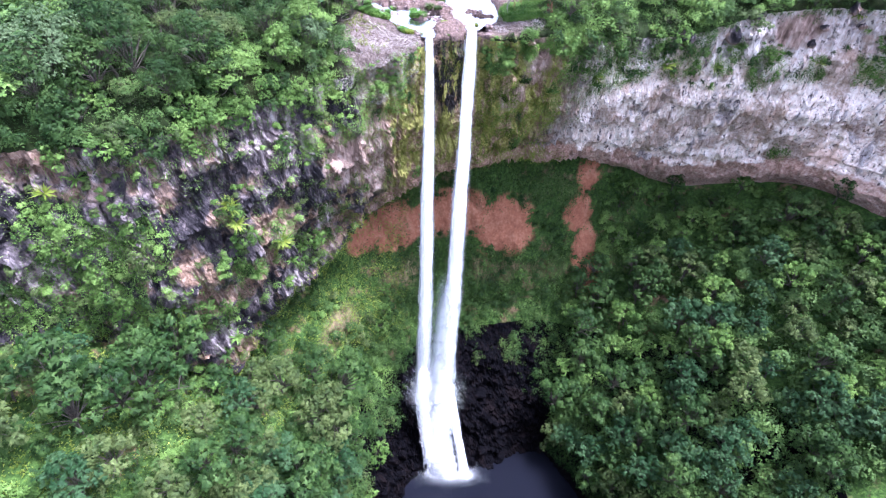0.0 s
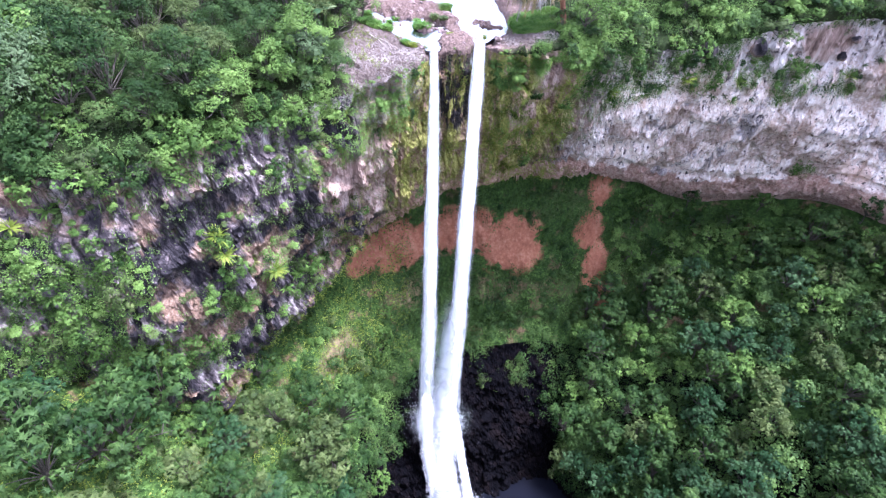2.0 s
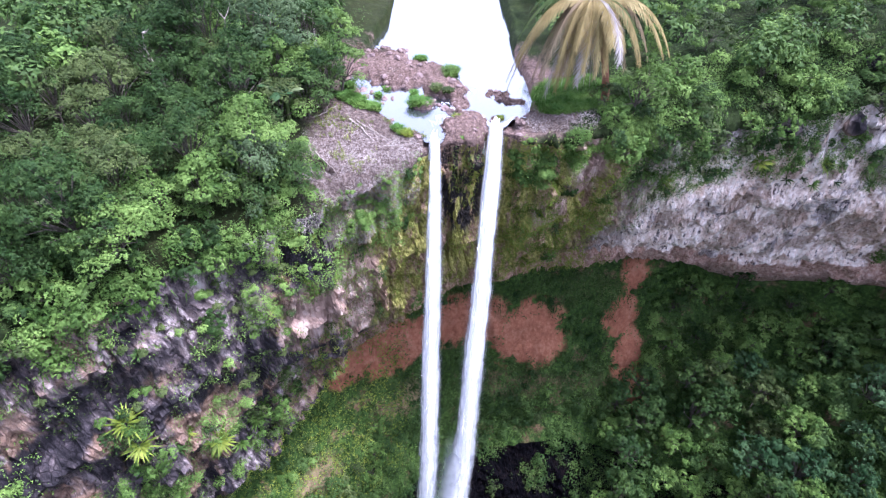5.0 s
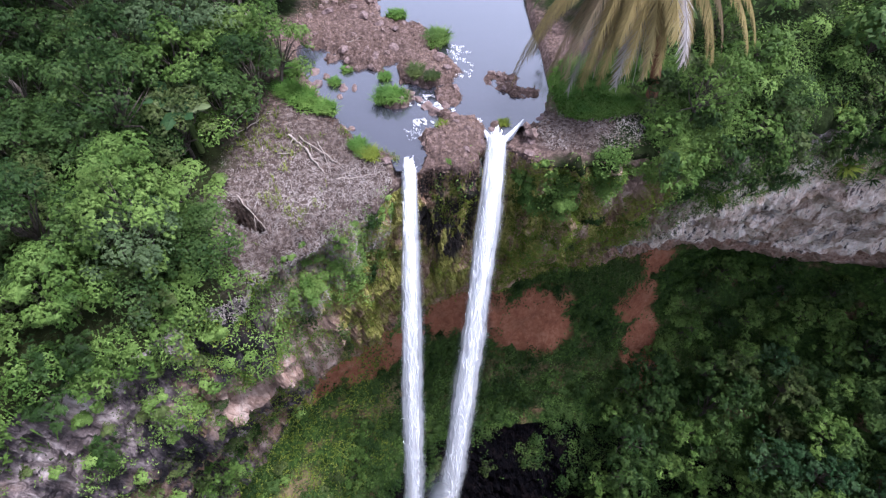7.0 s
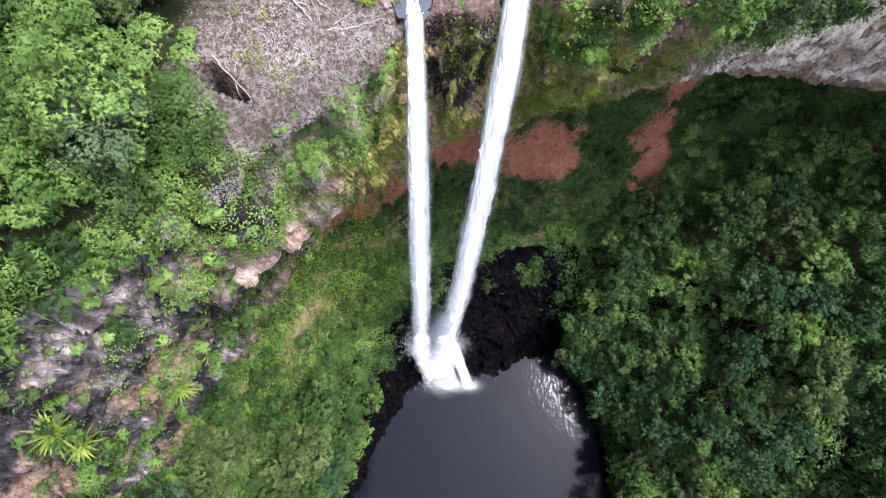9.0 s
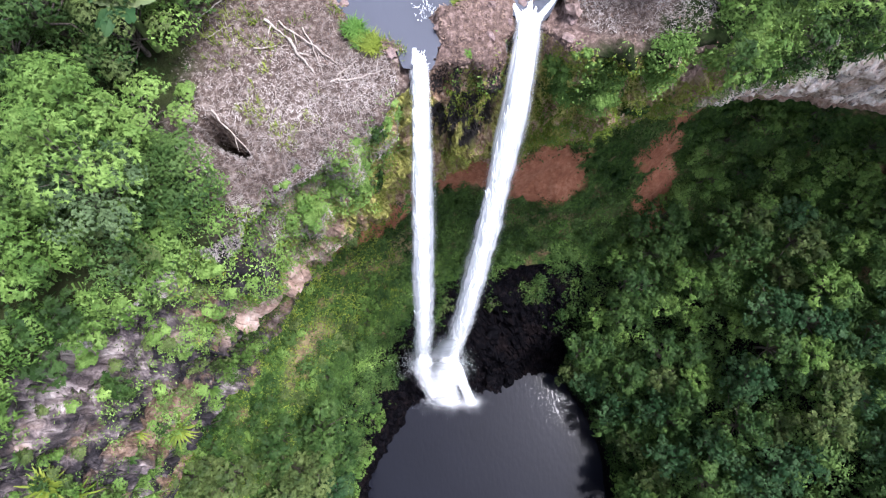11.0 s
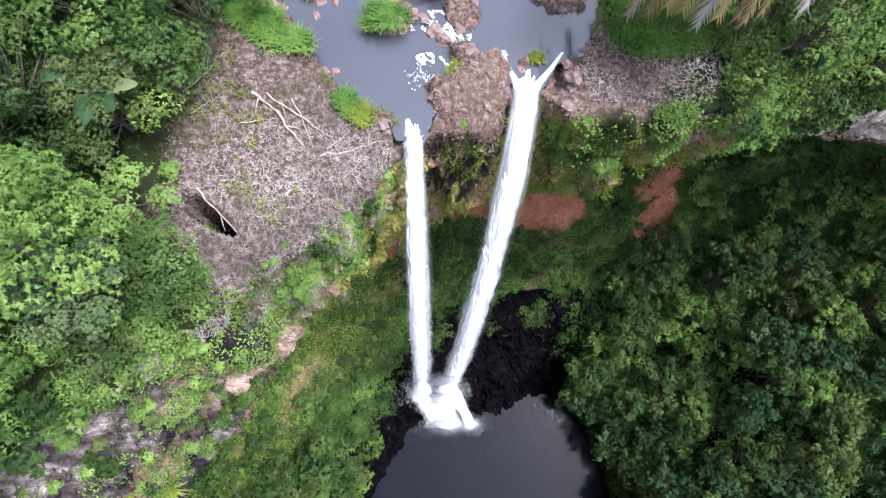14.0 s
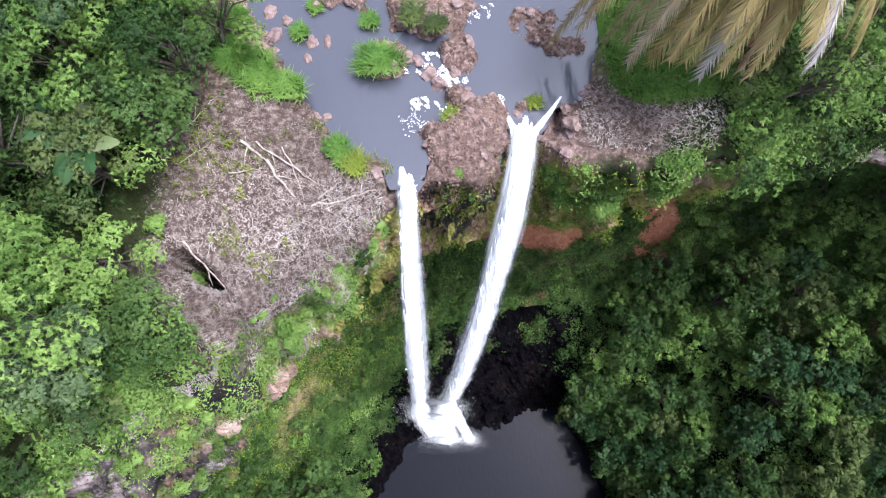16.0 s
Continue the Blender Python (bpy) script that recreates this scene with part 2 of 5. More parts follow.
def forest_floor_material():
    m = Nodes("forest_floor")
    fine = m.noise(1.3, 5, 0.65)
    grit = m.noise(3.0, 6, 0.7)
    ragged = m.noise(0.3, 5, 0.65)
    far = m.noise(0.05, 6, 0.6)
    # floor green kept near black: the shade between the trees is in this colour
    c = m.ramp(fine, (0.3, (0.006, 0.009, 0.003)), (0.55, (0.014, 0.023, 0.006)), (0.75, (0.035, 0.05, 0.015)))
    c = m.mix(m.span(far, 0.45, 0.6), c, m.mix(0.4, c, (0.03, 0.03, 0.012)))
    litter = m.ramp(grit, (0.28, (0.018, 0.013, 0.01)), (0.5, (0.07, 0.05, 0.041)), (0.72, (0.24, 0.2, 0.175)))
    gravel = m.ramp(grit, (0.28, (0.025, 0.018, 0.016)), (0.5, (0.11, 0.075, 0.063)), (0.72, (0.28, 0.205, 0.18)))
    c = m.mix(m.blob((-3, 92, 99), (15, 14, 5), 0.15, ragged), c, gravel)
    c = m.mix(m.blob((-10.8, 78.5, 98), (6.3, 9.4, 8), 0.14, ragged), c, litter)
    c = m.mix(m.blob((8.6, 86.0, 98), (4.0, 2.6, 3), 0.15, ragged), c, litter)
    c = m.mix(m.blob((11, 90.5, 99), (4.6, 3.8, 5), 0.15, ragged), c, (0.07, 0.14, 0.02))
    m.bump(m.mix(0.5, fine, grit), 0.9, 0.3)
    return m.done(c, 0.95, 0.1)


def water_material(name, colour, ripple, bumpy, sheen=0.5, low=0.1):
    m = Nodes(name)
    rip = m.noise(ripple, 3, 0.5, m.scaled((1, 0.45, 1)))
    m.bump(rip, bumpy, 0.1)
    big = m.noise(0.12, 3, 0.6)
    m.done(m.mix(big, colour, tuple(1.5 * v for v in colour)), 0.06, sheen)
    mirror = m.n.new("ShaderNodeBsdfGlossy")
    mirror.inputs["Roughness"].default_value = 0.12
    weight = m.n.new("ShaderNodeLayerWeight")
    weight.inputs["Blend"].default_value = 0.5
    mixer = m.n.new("ShaderNodeMixShader")
    m.put(mixer.inputs[0], m.math("MULTIPLY", m.span(weight.outputs["Facing"], 0.2, 0.75), low))
    m.l.new(m.bsdf.outputs[0], mixer.inputs[1])
    m.l.new(mirror.outputs[0], mixer.inputs[2])
    m.l.new(mixer.outputs[0], m.out.inputs["Surface"])
    return m.mat


def falling_water_material():
    m = Nodes("falling_water")
    uv = m.n.new("ShaderNodeTexCoord").outputs["UV"]
    streak = m.noise(1.0, 6, 0.65, m.scaled((9, 0.8, 1), uv), 0.2)
    clots = m.noise(1.0, 4, 0.6, m.scaled((5, 5, 1), uv), 0.5)
    across = m.axis(0, uv)
    edge = m.math("MULTIPLY", m.span(across, 0.0, 0.42), m.span(across, 1.0, 0.58))
    body = m.math("ADD", m.math("MULTIPLY", streak, 0.7), m.math("MULTIPLY", clots, 0.3))
    thick = m.math("MULTIPLY", m.span(m.math("ADD", body, m.math("MULTIPLY", edge, 0.4)), 0.42, 0.84), m.span(edge, 0.0, 0.6))
    m.done(m.ramp(body, (0.38, (0.45, 0.49, 0.54)), (0.48, (0.8, 0.83, 0.86)), (0.57, (0.97, 0.97, 0.97))), 0.6, 0.2)
    along = m.math("FRACT", m.math("DIVIDE", m.axis(1, uv), 8.0))
    thick = m.math("MULTIPLY", thick, m.math("MULTIPLY", m.span(along, 0.998, 0.88), m.span(along, 0.001, 0.012)))
    m.put(m.bsdf.inputs["Alpha"], thick)
    trans = m.n.new("ShaderNodeBsdfTranslucent")
    m.put(trans.inputs["Color"], (0.95, 0.96, 0.97))
    mixer = m.n.new("ShaderNodeMixShader")
    clear = m.n.new("ShaderNodeBsdfTransparent")
    both = m.n.new("ShaderNodeMixShader")
    m.l.new(clear.outputs[0], both.inputs[1])
    m.l.new(trans.outputs[0], both.inputs[2])
    m.put(both.inputs[0], thick)
    mixer.inputs[0].default_value = 0.5
    m.l.new(m.bsdf.outputs[0], mixer.inputs[1])
    m.l.new(both.outputs[0], mixer.inputs[2])
    m.l.new(mixer.outputs[0], m.out.inputs["Surface"])
    return m.mat


def mist_material():
    m = Nodes("drifting_spray")
    uv = m.n.new("ShaderNodeTexCoord").outputs["UV"]
    across, along = m.axis(0, uv), m.math("FRACT", m.math("DIVIDE", m.axis(1, uv), 8.0))
    edge = m.math("MULTIPLY", m.span(across, 0.0, 0.5), m.span(across, 1.0, 0.5))
    edge = m.math("MULTIPLY", edge, m.math("MULTIPLY", m.span(along, 0.0, 0.3), m.span(along, 1.0, 0.75)))
    puff = m.noise(0.4, 4, 0.55)
    m.done((0.93, 0.95, 0.97), 0.8, 0.1)
    m.put(m.bsdf.inputs["Alpha"], m.math("MULTIPLY", m.math("MULTIPLY", edge, m.span(puff, 0.05, 0.5)), 0.68))
    return m.mat


# bare brown faces in the cliff
BROWN_FACES = [((-15.3, 69.0, 84.2), (3.6, 6, 5.4)), ((-11.8, 73, 82), (2.6, 5, 9)), ((58.5, 94.5, 97.5), (4, 6, 3.2)), ((13.3, 84.5, 95), (2.6, 4, 4.5)), ((9.8, 83.5, 89), (2.2, 4, 3))]
PALE_FACES = [((30.5, 92.0, 96.5), (3, 5, 2.6)), ((-23.6, 61.6, 91), (3.2, 5, 7)), ((-34.5, 44.6, 75), (1.6, 4, 4.5)), ((-31.5, 49, 66), (1.4, 4, 4)), ((-38.5, 47, 87), (3.5, 5, 3)), ((-47, 43, 84), (5, 6, 4)), ((-19, 66.5, 71), (1.6, 4, 6)), ((-24, 61, 64), (1.5, 4, 5)), ((-20.5, 63.5, 89), (2.2, 4, 3))]
RED_PATCHES = [((-9.5, 86, 57), (7, 9, 5)), ((-15.5, 81, 58), (4, 7, 3)), ((2, 92, 56), (9, 9, 6)), ((13.5, 93, 52), (8, 9, 7.5)), ((32.5, 98, 62), (3.6, 9, 5.5)), ((31, 96, 53), (4, 9, 5)), ((33.5, 95, 45), (3.2, 9, 6)), ((36.5, 93, 37), (2.8, 8, 5))]
TAN_PATCHES = [((13, 87, 41), (7, 8, 3.5)), ((-8, 80, 47), (5, 6, 3)), ((-19, 66, 47), (4, 6, 3)), ((24, 92, 40), (5, 7, 3))]
CLIFF, SLOPE, SHELF_ROCK = cliff_material(), slope_material(), shelf_material()
FLOOR = forest_floor_material()
POOL_WATER = water_material("pool_water", (0.005, 0.0055, 0.0085), 1.4, 0.25, 0.12, 0.0)
RIVER_WATER = water_material("river_water", (0.034, 0.036, 0.046), 1.6, 0.12, 1.0, 0.9)
FALL_WATER = falling_water_material()
LEAF_DEEP = leaf_material("deep_green_leaves", (0.004, 0.013, 0.003), (0.027, 0.066, 0.014), (0.105, 0.17, 0.042))
LEAF_BRIGHT = leaf_material("bright_green_leaves", (0.011, 0.032, 0.005), (0.095, 0.18, 0.032), (0.23, 0.34, 0.085))
LEAF_OLIVE = leaf_material("olive_leaves", (0.012, 0.026, 0.007), (0.055, 0.085, 0.022), (0.15, 0.19, 0.06))
BROWN_LITTER = leaf_material("fallen_brown_leaves", (0.03, 0.017, 0.012), (0.13, 0.08, 0.058), (0.34, 0.25, 0.2))
LEAF_BLUE = leaf_material("grey_green_leaves", (0.00816, 0.0286, 0.00952), (0.0306, 0.0748, 0.0245), (0.0816, 0.136, 0.0544))
LEAF_YELLOW = leaf_material("yellow_green_leaves", (0.035, 0.06, 0.006), (0.14, 0.19, 0.02), (0.28, 0.32, 0.055))
LEAF_SOFT = leaf_material("soft_grey_green_leaves", (0.014, 0.036, 0.013), (0.07, 0.118, 0.046), (0.18, 0.24, 0.11))
LEAF_PALE = leaf_material("pale_torn_leaves", (0.06, 0.085, 0.03), (0.13, 0.17, 0.07), (0.26, 0.28, 0.16))
GRASS = leaf_material("grass_blades", (0.03, 0.085, 0.012), (0.095, 0.2, 0.03), (0.22, 0.33, 0.08))
FROND_GREEN = leaf_material("green_palm_leaf", (0.04, 0.07, 0.02), (0.09, 0.13, 0.04), (0.16, 0.2, 0.07))
FROND_GOLD = leaf_material("golden_palm_leaf", (0.1, 0.075, 0.025), (0.25, 0.19, 0.07), (0.44, 0.36, 0.16))
FROND_TAN = leaf_material("brown_palm_leaf", (0.11, 0.075, 0.04), (0.24, 0.175, 0.1), (0.4, 0.32, 0.2))
FROND_GREY = leaf_material("dead_palm_leaf", (0.22, 0.19, 0.17), (0.4, 0.36, 0.34), (0.62, 0.58, 0.55))
DRY_REED = leaf_material("dry_reed", (0.028, 0.02, 0.017), (0.22, 0.18, 0.16), (0.64, 0.59, 0.55))
FOAM = Nodes("white_foam")
FOAM = FOAM.done(FOAM.ramp(FOAM.noise(4, 3), (0.3, (0.8, 0.83, 0.85)), (0.7, (0.93, 0.94, 0.94))), 0.5, 0.3)
MIST = mist_material()
DEAD_WOOD = Nodes("bleached_dead_wood")
DEAD_WOOD = DEAD_WOOD.done(DEAD_WOOD.ramp(DEAD_WOOD.noise(5, 5, 0.6), (0.3, (0.15, 0.12, 0.095)), (0.65, (0.38, 0.33, 0.29))), 0.85, 0.2)
PALM_BARK = Nodes("palm_bark")
PALM_BARK = PALM_BARK.done(PALM_BARK.ramp(PALM_BARK.noise(4, 5, 0.6, PALM_BARK.scaled((1, 1, 3))), (0.3, (0.1, 0.04, 0.02)), (0.7, (0.3, 0.15, 0.09))), 0.9, 0.2)
BROWN_STONE = Nodes("brown_river_stone")
BROWN_STONE = BROWN_STONE.done(BROWN_STONE.mix(BROWN_STONE.random(False), BROWN_STONE.ramp(BROWN_STONE.noise(3, 5), (0.3, (0.05, 0.035, 0.035)), (0.7, (0.22, 0.15, 0.14))), BROWN_STONE.ramp(BROWN_STONE.noise(3, 5), (0.3, (0.08, 0.048, 0.038)), (0.7, (0.24, 0.17, 0.145)))), 0.6, 0.4)
BARK = Nodes("grey_bark")
BARK = BARK.done(BARK.ramp(BARK.noise(6, 5), (0.3, (0.03, 0.025, 0.02)), (0.7, (0.13, 0.11, 0.09))), 0.9, 0.2)

# ---- the gorge: feature lines round the pool, from the west over the falls to the east and back ----
RIM = [(-68, 28, 100), (-50, 45, 98), (-37.5, 50, 98), (-30.5, 56, 97), (-20, 65.5, 97), (-9, 74, 97.6), (-3.9, 80.3, 98.2), (-0.3, 81.4, 98.6), (3.0, 84.4, 98.2), (8, 82.2, 98.4),
       (19, 86, 99), (38, 93, 97), (57, 95, 102), (84, 89, 103), (108, 52, 100), (92, -20, 100), (30, -75, 100), (-42, -62, 100), (-76, -20, 100)]
FACE = [(-64, 26, 88), (-46, 43, 87), (-35, 46.5, 80), (-26, 54.5, 80), (-19.5, 63.5, 86), (-10.5, 72.6, 88), (-4.6, 79.2, 89), (-0.3, 81.2, 90), (3.2, 83.9, 90), (8.5, 82.4, 90),
        (17.5, 86, 90), (36, 92, 86), (58, 95, 82), (82, 90, 84), (103, 52, 86), (88, -19, 86), (28, -70, 86), (-40, -58, 86), (-72, -19, 86)]
BROW = [(-60, 25, 82), (-45, 41.5, 73), (-32.5, 46.5, 58.5), (-27.5, 57, 61), (-21, 66.5, 65), (-13.5, 76, 68), (-6.5, 82, 70.3), (0, 86.3, 71), (4.5, 87.5, 71.8), (9.5, 89.3, 71.5),
        (18.5, 93.8, 70.2), (35, 101, 66), (52, 103, 63), (76, 93, 70), (100, 54, 72), (86, -18, 70), (27, -66, 70), (-38, -55, 70), (-68, -18, 74)]
CAVE = [(-59, 25, 80), (-45, 42, 71.5), (-34, 48.5, 56), (-32, 60, 57), (-26, 72, 61), (-18, 83, 63), (-10, 91, 66), (0, 95.5, 67.5), (6, 97, 68.5), (12, 98.5, 68),
        (24, 101.5, 66.5), (39, 105.5, 62), (55, 106.5, 57), (79, 94, 66), (97, 54, 66), (82, -16, 62), (26, -62, 60), (-36, -52, 60), (-64, -17, 70)]
MID = [(-42, 13, 66), (-30, 31, 60), (-24.5, 42.5, 48), (-20.5, 51, 43), (-17.5, 61, 38), (-13, 69, 35), (-7, 77, 33), (0, 84, 32), (6, 87, 32), (12, 88.5, 32),
       (24, 91, 33), (39, 91, 33), (55, 84, 40), (72, 70, 49), (84, 48, 46), (70, -12, 40), (22, -50, 36), (-28, -42, 40), (-48, -14, 50)]
SHELF = [(-25, 18, 14), (-20, 32, 14), (-17, 41, 14), (-15, 47, 14), (-11, 56, 15), (-8, 64.5, 18), (-4, 69, 22), (0, 71.5, 22), (5, 73, 20), (11, 76, 17),
         (23, 77, 15), (33, 69, 14), (41, 60, 15), (46, 46, 15), (47, 34, 14), (40, 5, 12), (16, -20, 12), (-12, -20, 12), (-28, 0, 12)]
SHORE = [(-16, 18, 0), (-15.5, 30, 0), (-13.5, 38, 0), (-11.5, 44, 0), (-8.5, 50, 0), (-5, 56.5, 0), (-1, 60.5, 0), (3, 62, 0), (8, 62, 0), (15, 62.5, 0),
         (25.5, 68, 0), (31.5, 63.5, 0), (36.5, 55.5, 0), (39, 46, 0), (39.8, 35, 0), (34, 12, 0), (14, -4, 0), (-4, -2, 0), (-13, 8, 0)]
SHOULDER_Z = [101, 100.5, 100.5, 100, 99.6, 99.2, 99.2, 99.2, 99.2, 99.4, 101, 103, 106, 107, 103, 101, 101, 101, 101]
HEART = np.array((12.0, 35.0, 0.0))
U_STEPS = [56, 56, 50, 60, 60, 44, 26, 26, 26, 44, 72, 72, 72, 40] + [12] * 5
SEEN_U = sum(U_STEPS[:14])


def ring(points):
    """A closed Catmull-Rom curve through the stations, sampled U_STEPS times between them."""
    p = np.array(points, float)
    n, out = len(p), []
    for i in range(n):
        a, b, c, d = p[i - 1], p[i], p[(i + 1) % n], p[(i + 2) % n]
        t = (np.arange(U_STEPS[i]) / U_STEPS[i])[:, None]
        out.append(0.5 * (2 * b + (c - a) * t + (2 * a - 5 * b + 4 * c - d) * t ** 2 + (3 * b - a - 3 * c + d) * t ** 3))
    return np.vstack(out)


def outward(line, metres, z):
    away = line - HEART
    away[:, 2] = 0
    away /= np.linalg.norm(away, axis=1)[:, None]
    out = line + away * metres
    out[:, 2] = z
    return out


rim = ring(RIM)
shoulder = ring([(z, 0, 0) for z in SHOULDER_Z])[:, 0]
LINES = [outward(rim, 1600, 110), outward(rim, 420, 104), outward(rim, 130, 102), outward(rim, 45, 0.7 * shoulder + 30.6), outward(rim, 12, shoulder), rim,
         ring(FACE), ring(BROW), ring(CAVE), ring(MID), ring(SHELF), ring(SHORE)]
LINES.append(LINES[-1] + (HEART - LINES[-1]) * 0.12 + np.array((0, 0, -3.0)))
LINES.append(LINES[-1] * 0.3 + HEART * 0.7 + np.array((0, 0, -4.0)))
V_STEPS = [6, 10, 20, 50, 40, 40, 44, 18, 46, 46, 40, 5, 4]
V_AT = np.concatenate([[0], np.cumsum(V_STEPS)])
rows = []
for a, b, k in zip(LINES[:-1], LINES[1:], V_STEPS):
    for i in range(k):
        rows.append(a + (b - a) * (i / k))
rows.append(LINES[-1])
G = np.array(rows)  # rows down from the far plateau to the pool bed, columns round the gorge
NV, NU = G.shape[:2]
knot = np.concatenate([i + np.arange(k) / k for i, k in enumerate(V_STEPS)] + [[len(V_STEPS)]])  # which line a row lies at
K = knot[:, None] + np.zeros((1, NU))


def normals(g):
    du = np.roll(g, -1, 1) - np.roll(g, 1, 1)
    dv = np.gradient(g, axis=0)
    n = np.cross(dv, du)
    return n / (np.linalg.norm(n, axis=2)[..., None] + 1e-9)


BANK_Y = [70, 79, 80.5, 83, 85.5, 88, 91, 94, 100, 112, 130, 200]
WEST_BANK = [-5.2, -5.0, -5.6, -8.2, -10.6, -12.3, -14.5, -15.5, -15, -13, -14, -20]
EAST_BANK = [5, 5, 5, 5, 5.4, 6.6, 7.2, 7, 6, 5, 4, -4]
FRONT_X, FRONT_Y = [-9, -5.5, -4.9, -3.1, -2.6, 1.0, 1.6, 3.7, 4.4, 9], [82.2, 81.8, 80.15, 80.15, 82.6, 85.6, 84.25, 84.25, 86.0, 88]
# islands and bars in the river: centre, radii, height over the water
BARS = [(-0.7, 83.4, 2.2, 2.8, 0.9), (2.6, 85.7, 0.8, 0.9, 0.35), (-8.2, 96.3, 4.6, 4.6, 0.6), (-3.4, 92.6, 2.6, 2.4, 0.55), (-5.6, 88.3, 1.2, 1.3, 0.35), (-1.6, 89.4, 1.1, 1.6, 0.3),
        (-11.2, 86.6, 0.6, 0.5, 0.15), (3.2, 91.6, 2.0, 1.3, 0.05), (-13, 99, 4.0, 4.5, 0.6), (4.6, 90.2, 1.6, 0.8, 0.15),
        (-5.7, 81.1, 0.8, 1.1, 0.25), (-2.3, 81.6, 0.7, 1.1, 0.35), (1.1, 85.1, 0.6, 1.0, 0.3), (5.3, 85.6, 0.7, 1.0, 0.3)]


def channel(x, y):
    """Metres inside the river's bed (negative on land)."""
    return np.minimum(x - np.interp(y, BANK_Y, WEST_BANK), np.interp(y, BANK_Y, EAST_BANK) - x)


def cells(x, y, z):
    """A blocky noise: every point takes the random value of its nearest cell."""
    fx, fy, fz = np.floor(x), np.floor(y), np.floor(z)
    best, value = np.full(x.shape, 9.0), np.zeros(x.shape)
    for i in (-1, 0, 1):
        for j in (-1, 0, 1):
            for k in (-1, 0, 1):
                a, b, c = fx + i, fy + j, fz + k
                d = (a + 0.5 + 0.45 * lattice(a, b, c) - x) ** 2 + (b + 0.5 + 0.45 * lattice(a + 57, b, c) - y) ** 2 + (c + 0.5 + 0.45 * lattice(a, b + 91, c) - z) ** 2
                near = d < best
                best, value = np.where(near, d, best), np.where(near, lattice(a, b, c + 33), value)
    return value


N = normals(G)
X, Y, Z = G[..., 0], G[..., 1], G[..., 2]
calm = 1 - 0.9 * np.exp(-((X + 4) ** 2 + (Y - 80) ** 2 + (Z - 98) ** 2) / 9) - 0.9 * np.exp(-((X - 3.5) ** 2 + (Y - 84) ** 2 + (Z - 98) ** 2) / 9)
on_cliff = step(4.75, 5.2, K) * step(8.0, 7.2, K)
on_slope = step(7.4, 8.2, K) * step(11.0, 10.6, K)
on_rock = step(9.3, 9.9, K) * step(11.8, 10.9, K) * (0.35 + 0.65 * step(34, 26, X))
wx, wy, wz = X + 1.2 * fbm(X * 0.3, Y * 0.3, Z * 0.3, 2), Y + 1.2 * fbm(X * 0.3 + 9, Y * 0.3, Z * 0.3, 2), Z
pillars = cells(wx * 0.42, wy * 0.42, wz * 0.14)
blocks = cells(wx * 1.1, wy * 1.1, wz * 0.6)
columns = cells(wx * 0.95, wy * 0.95, wz * 0.1)
step_at = (Z + 3.0 * fbm(X * 0.09, Y * 0.09, Z * 0.03, 3)) / 6.5
treads = np.abs(2 * (step_at - np.floor(step_at)) - 1) ** 3 * step(-14, -19, X)
ledges = fbm(X * 0.1, Y * 0.1, Z * 0.26, 4)
rough = fbm(X * 0.9, Y * 0.9, Z * (0.6 - 0.3 * step(15, 32, X)), 3)
angular = 1 - 0.62 * step(15, 32, X)
amount = on_cliff * (angular * (0.7 * pillars + 0.6 * columns + 0.15 * blocks) + 0.8 * treads + 1.0 * ledges + (0.22 + 0.38 * step(15, 32, X)) * rough - 0.9 * step(4, 14, X) * step(6.72, 6.78, K + 0.1 * ledges) * step(6.88, 6.83, K + 0.1 * ledges))
amount += on_slope * (1.4 * fbm(X * 0.11, Y * 0.11, Z * 0.11, 3) + 0.4 * rough)
amount += on_rock * (0.8 * cells(wx * 0.3, wy * 0.3, wz * 0.3) + 0.3 * blocks + 0.4 * rough)
G = G + N * (amount * calm)[..., None]
on_top = step(5.05, 4.75, K) * step(1.9, 2.6, K)
px, py = G[..., 0], G[..., 1]
inside = channel(px, py)
land = 0.35 + 0.3 * fbm(px * 0.3, py * 0.3, 0 * px, 4) + 0.5 * step(0, 7, -inside)
bed = -0.9 * step(0, 0.9, inside)
for cx, cy, rx, ry, h in BARS:
    d = np.sqrt(((px - cx) / rx) ** 2 + ((py - cy) / ry) ** 2) + 0.3 * fbm(px * 0.8 + cx, py * 0.8, 0 * px, 3)
    bed = np.maximum(bed, -0.9 + (h + 0.9 + 0.25 * fbm(px * 1.3, py * 1.3, 0 * px, 3)) * step(1.25, 0.8, d))
level = np.where(inside > 0, 98.75 + bed, np.nan)
G[..., 2] = np.where((inside > 0) & (K < 5.02) & (K > 2.0), level * on_top + G[..., 2] * (1 - on_top), G[..., 2] + on_top * land * (K < 5.0))
# a dark cavity under the mat of dead reeds
hx, hy = (G[..., 0] + 14.6) * 0.90 + (G[..., 1] - 74.7) * -0.44, (G[..., 0] + 14.6) * 0.44 + (G[..., 1] - 74.7) * 0.90
HOLLOW = step(1.05, 0.95, np.sqrt((hx / 1.7) ** 2 + (hy / np.maximum(0.2, 0.55 - 0.2 * hx)) ** 2) + 0.1 * rough) * (K < 5.6)
G[..., 2] -= 9.0 * HOLLOW
G[..., 2] += step(2.5, 1.0, K) * 14 * fbm(X * 0.006, Y * 0.006, 0 * X, 4)
N = normals(G)
X, Y, Z = G[..., 0], G[..., 1], G[..., 2]
du = np.linalg.norm(np.roll(G, -1, 1) - G, axis=2)
dv = np.linalg.norm(np.gradient(G, axis=0), axis=2)
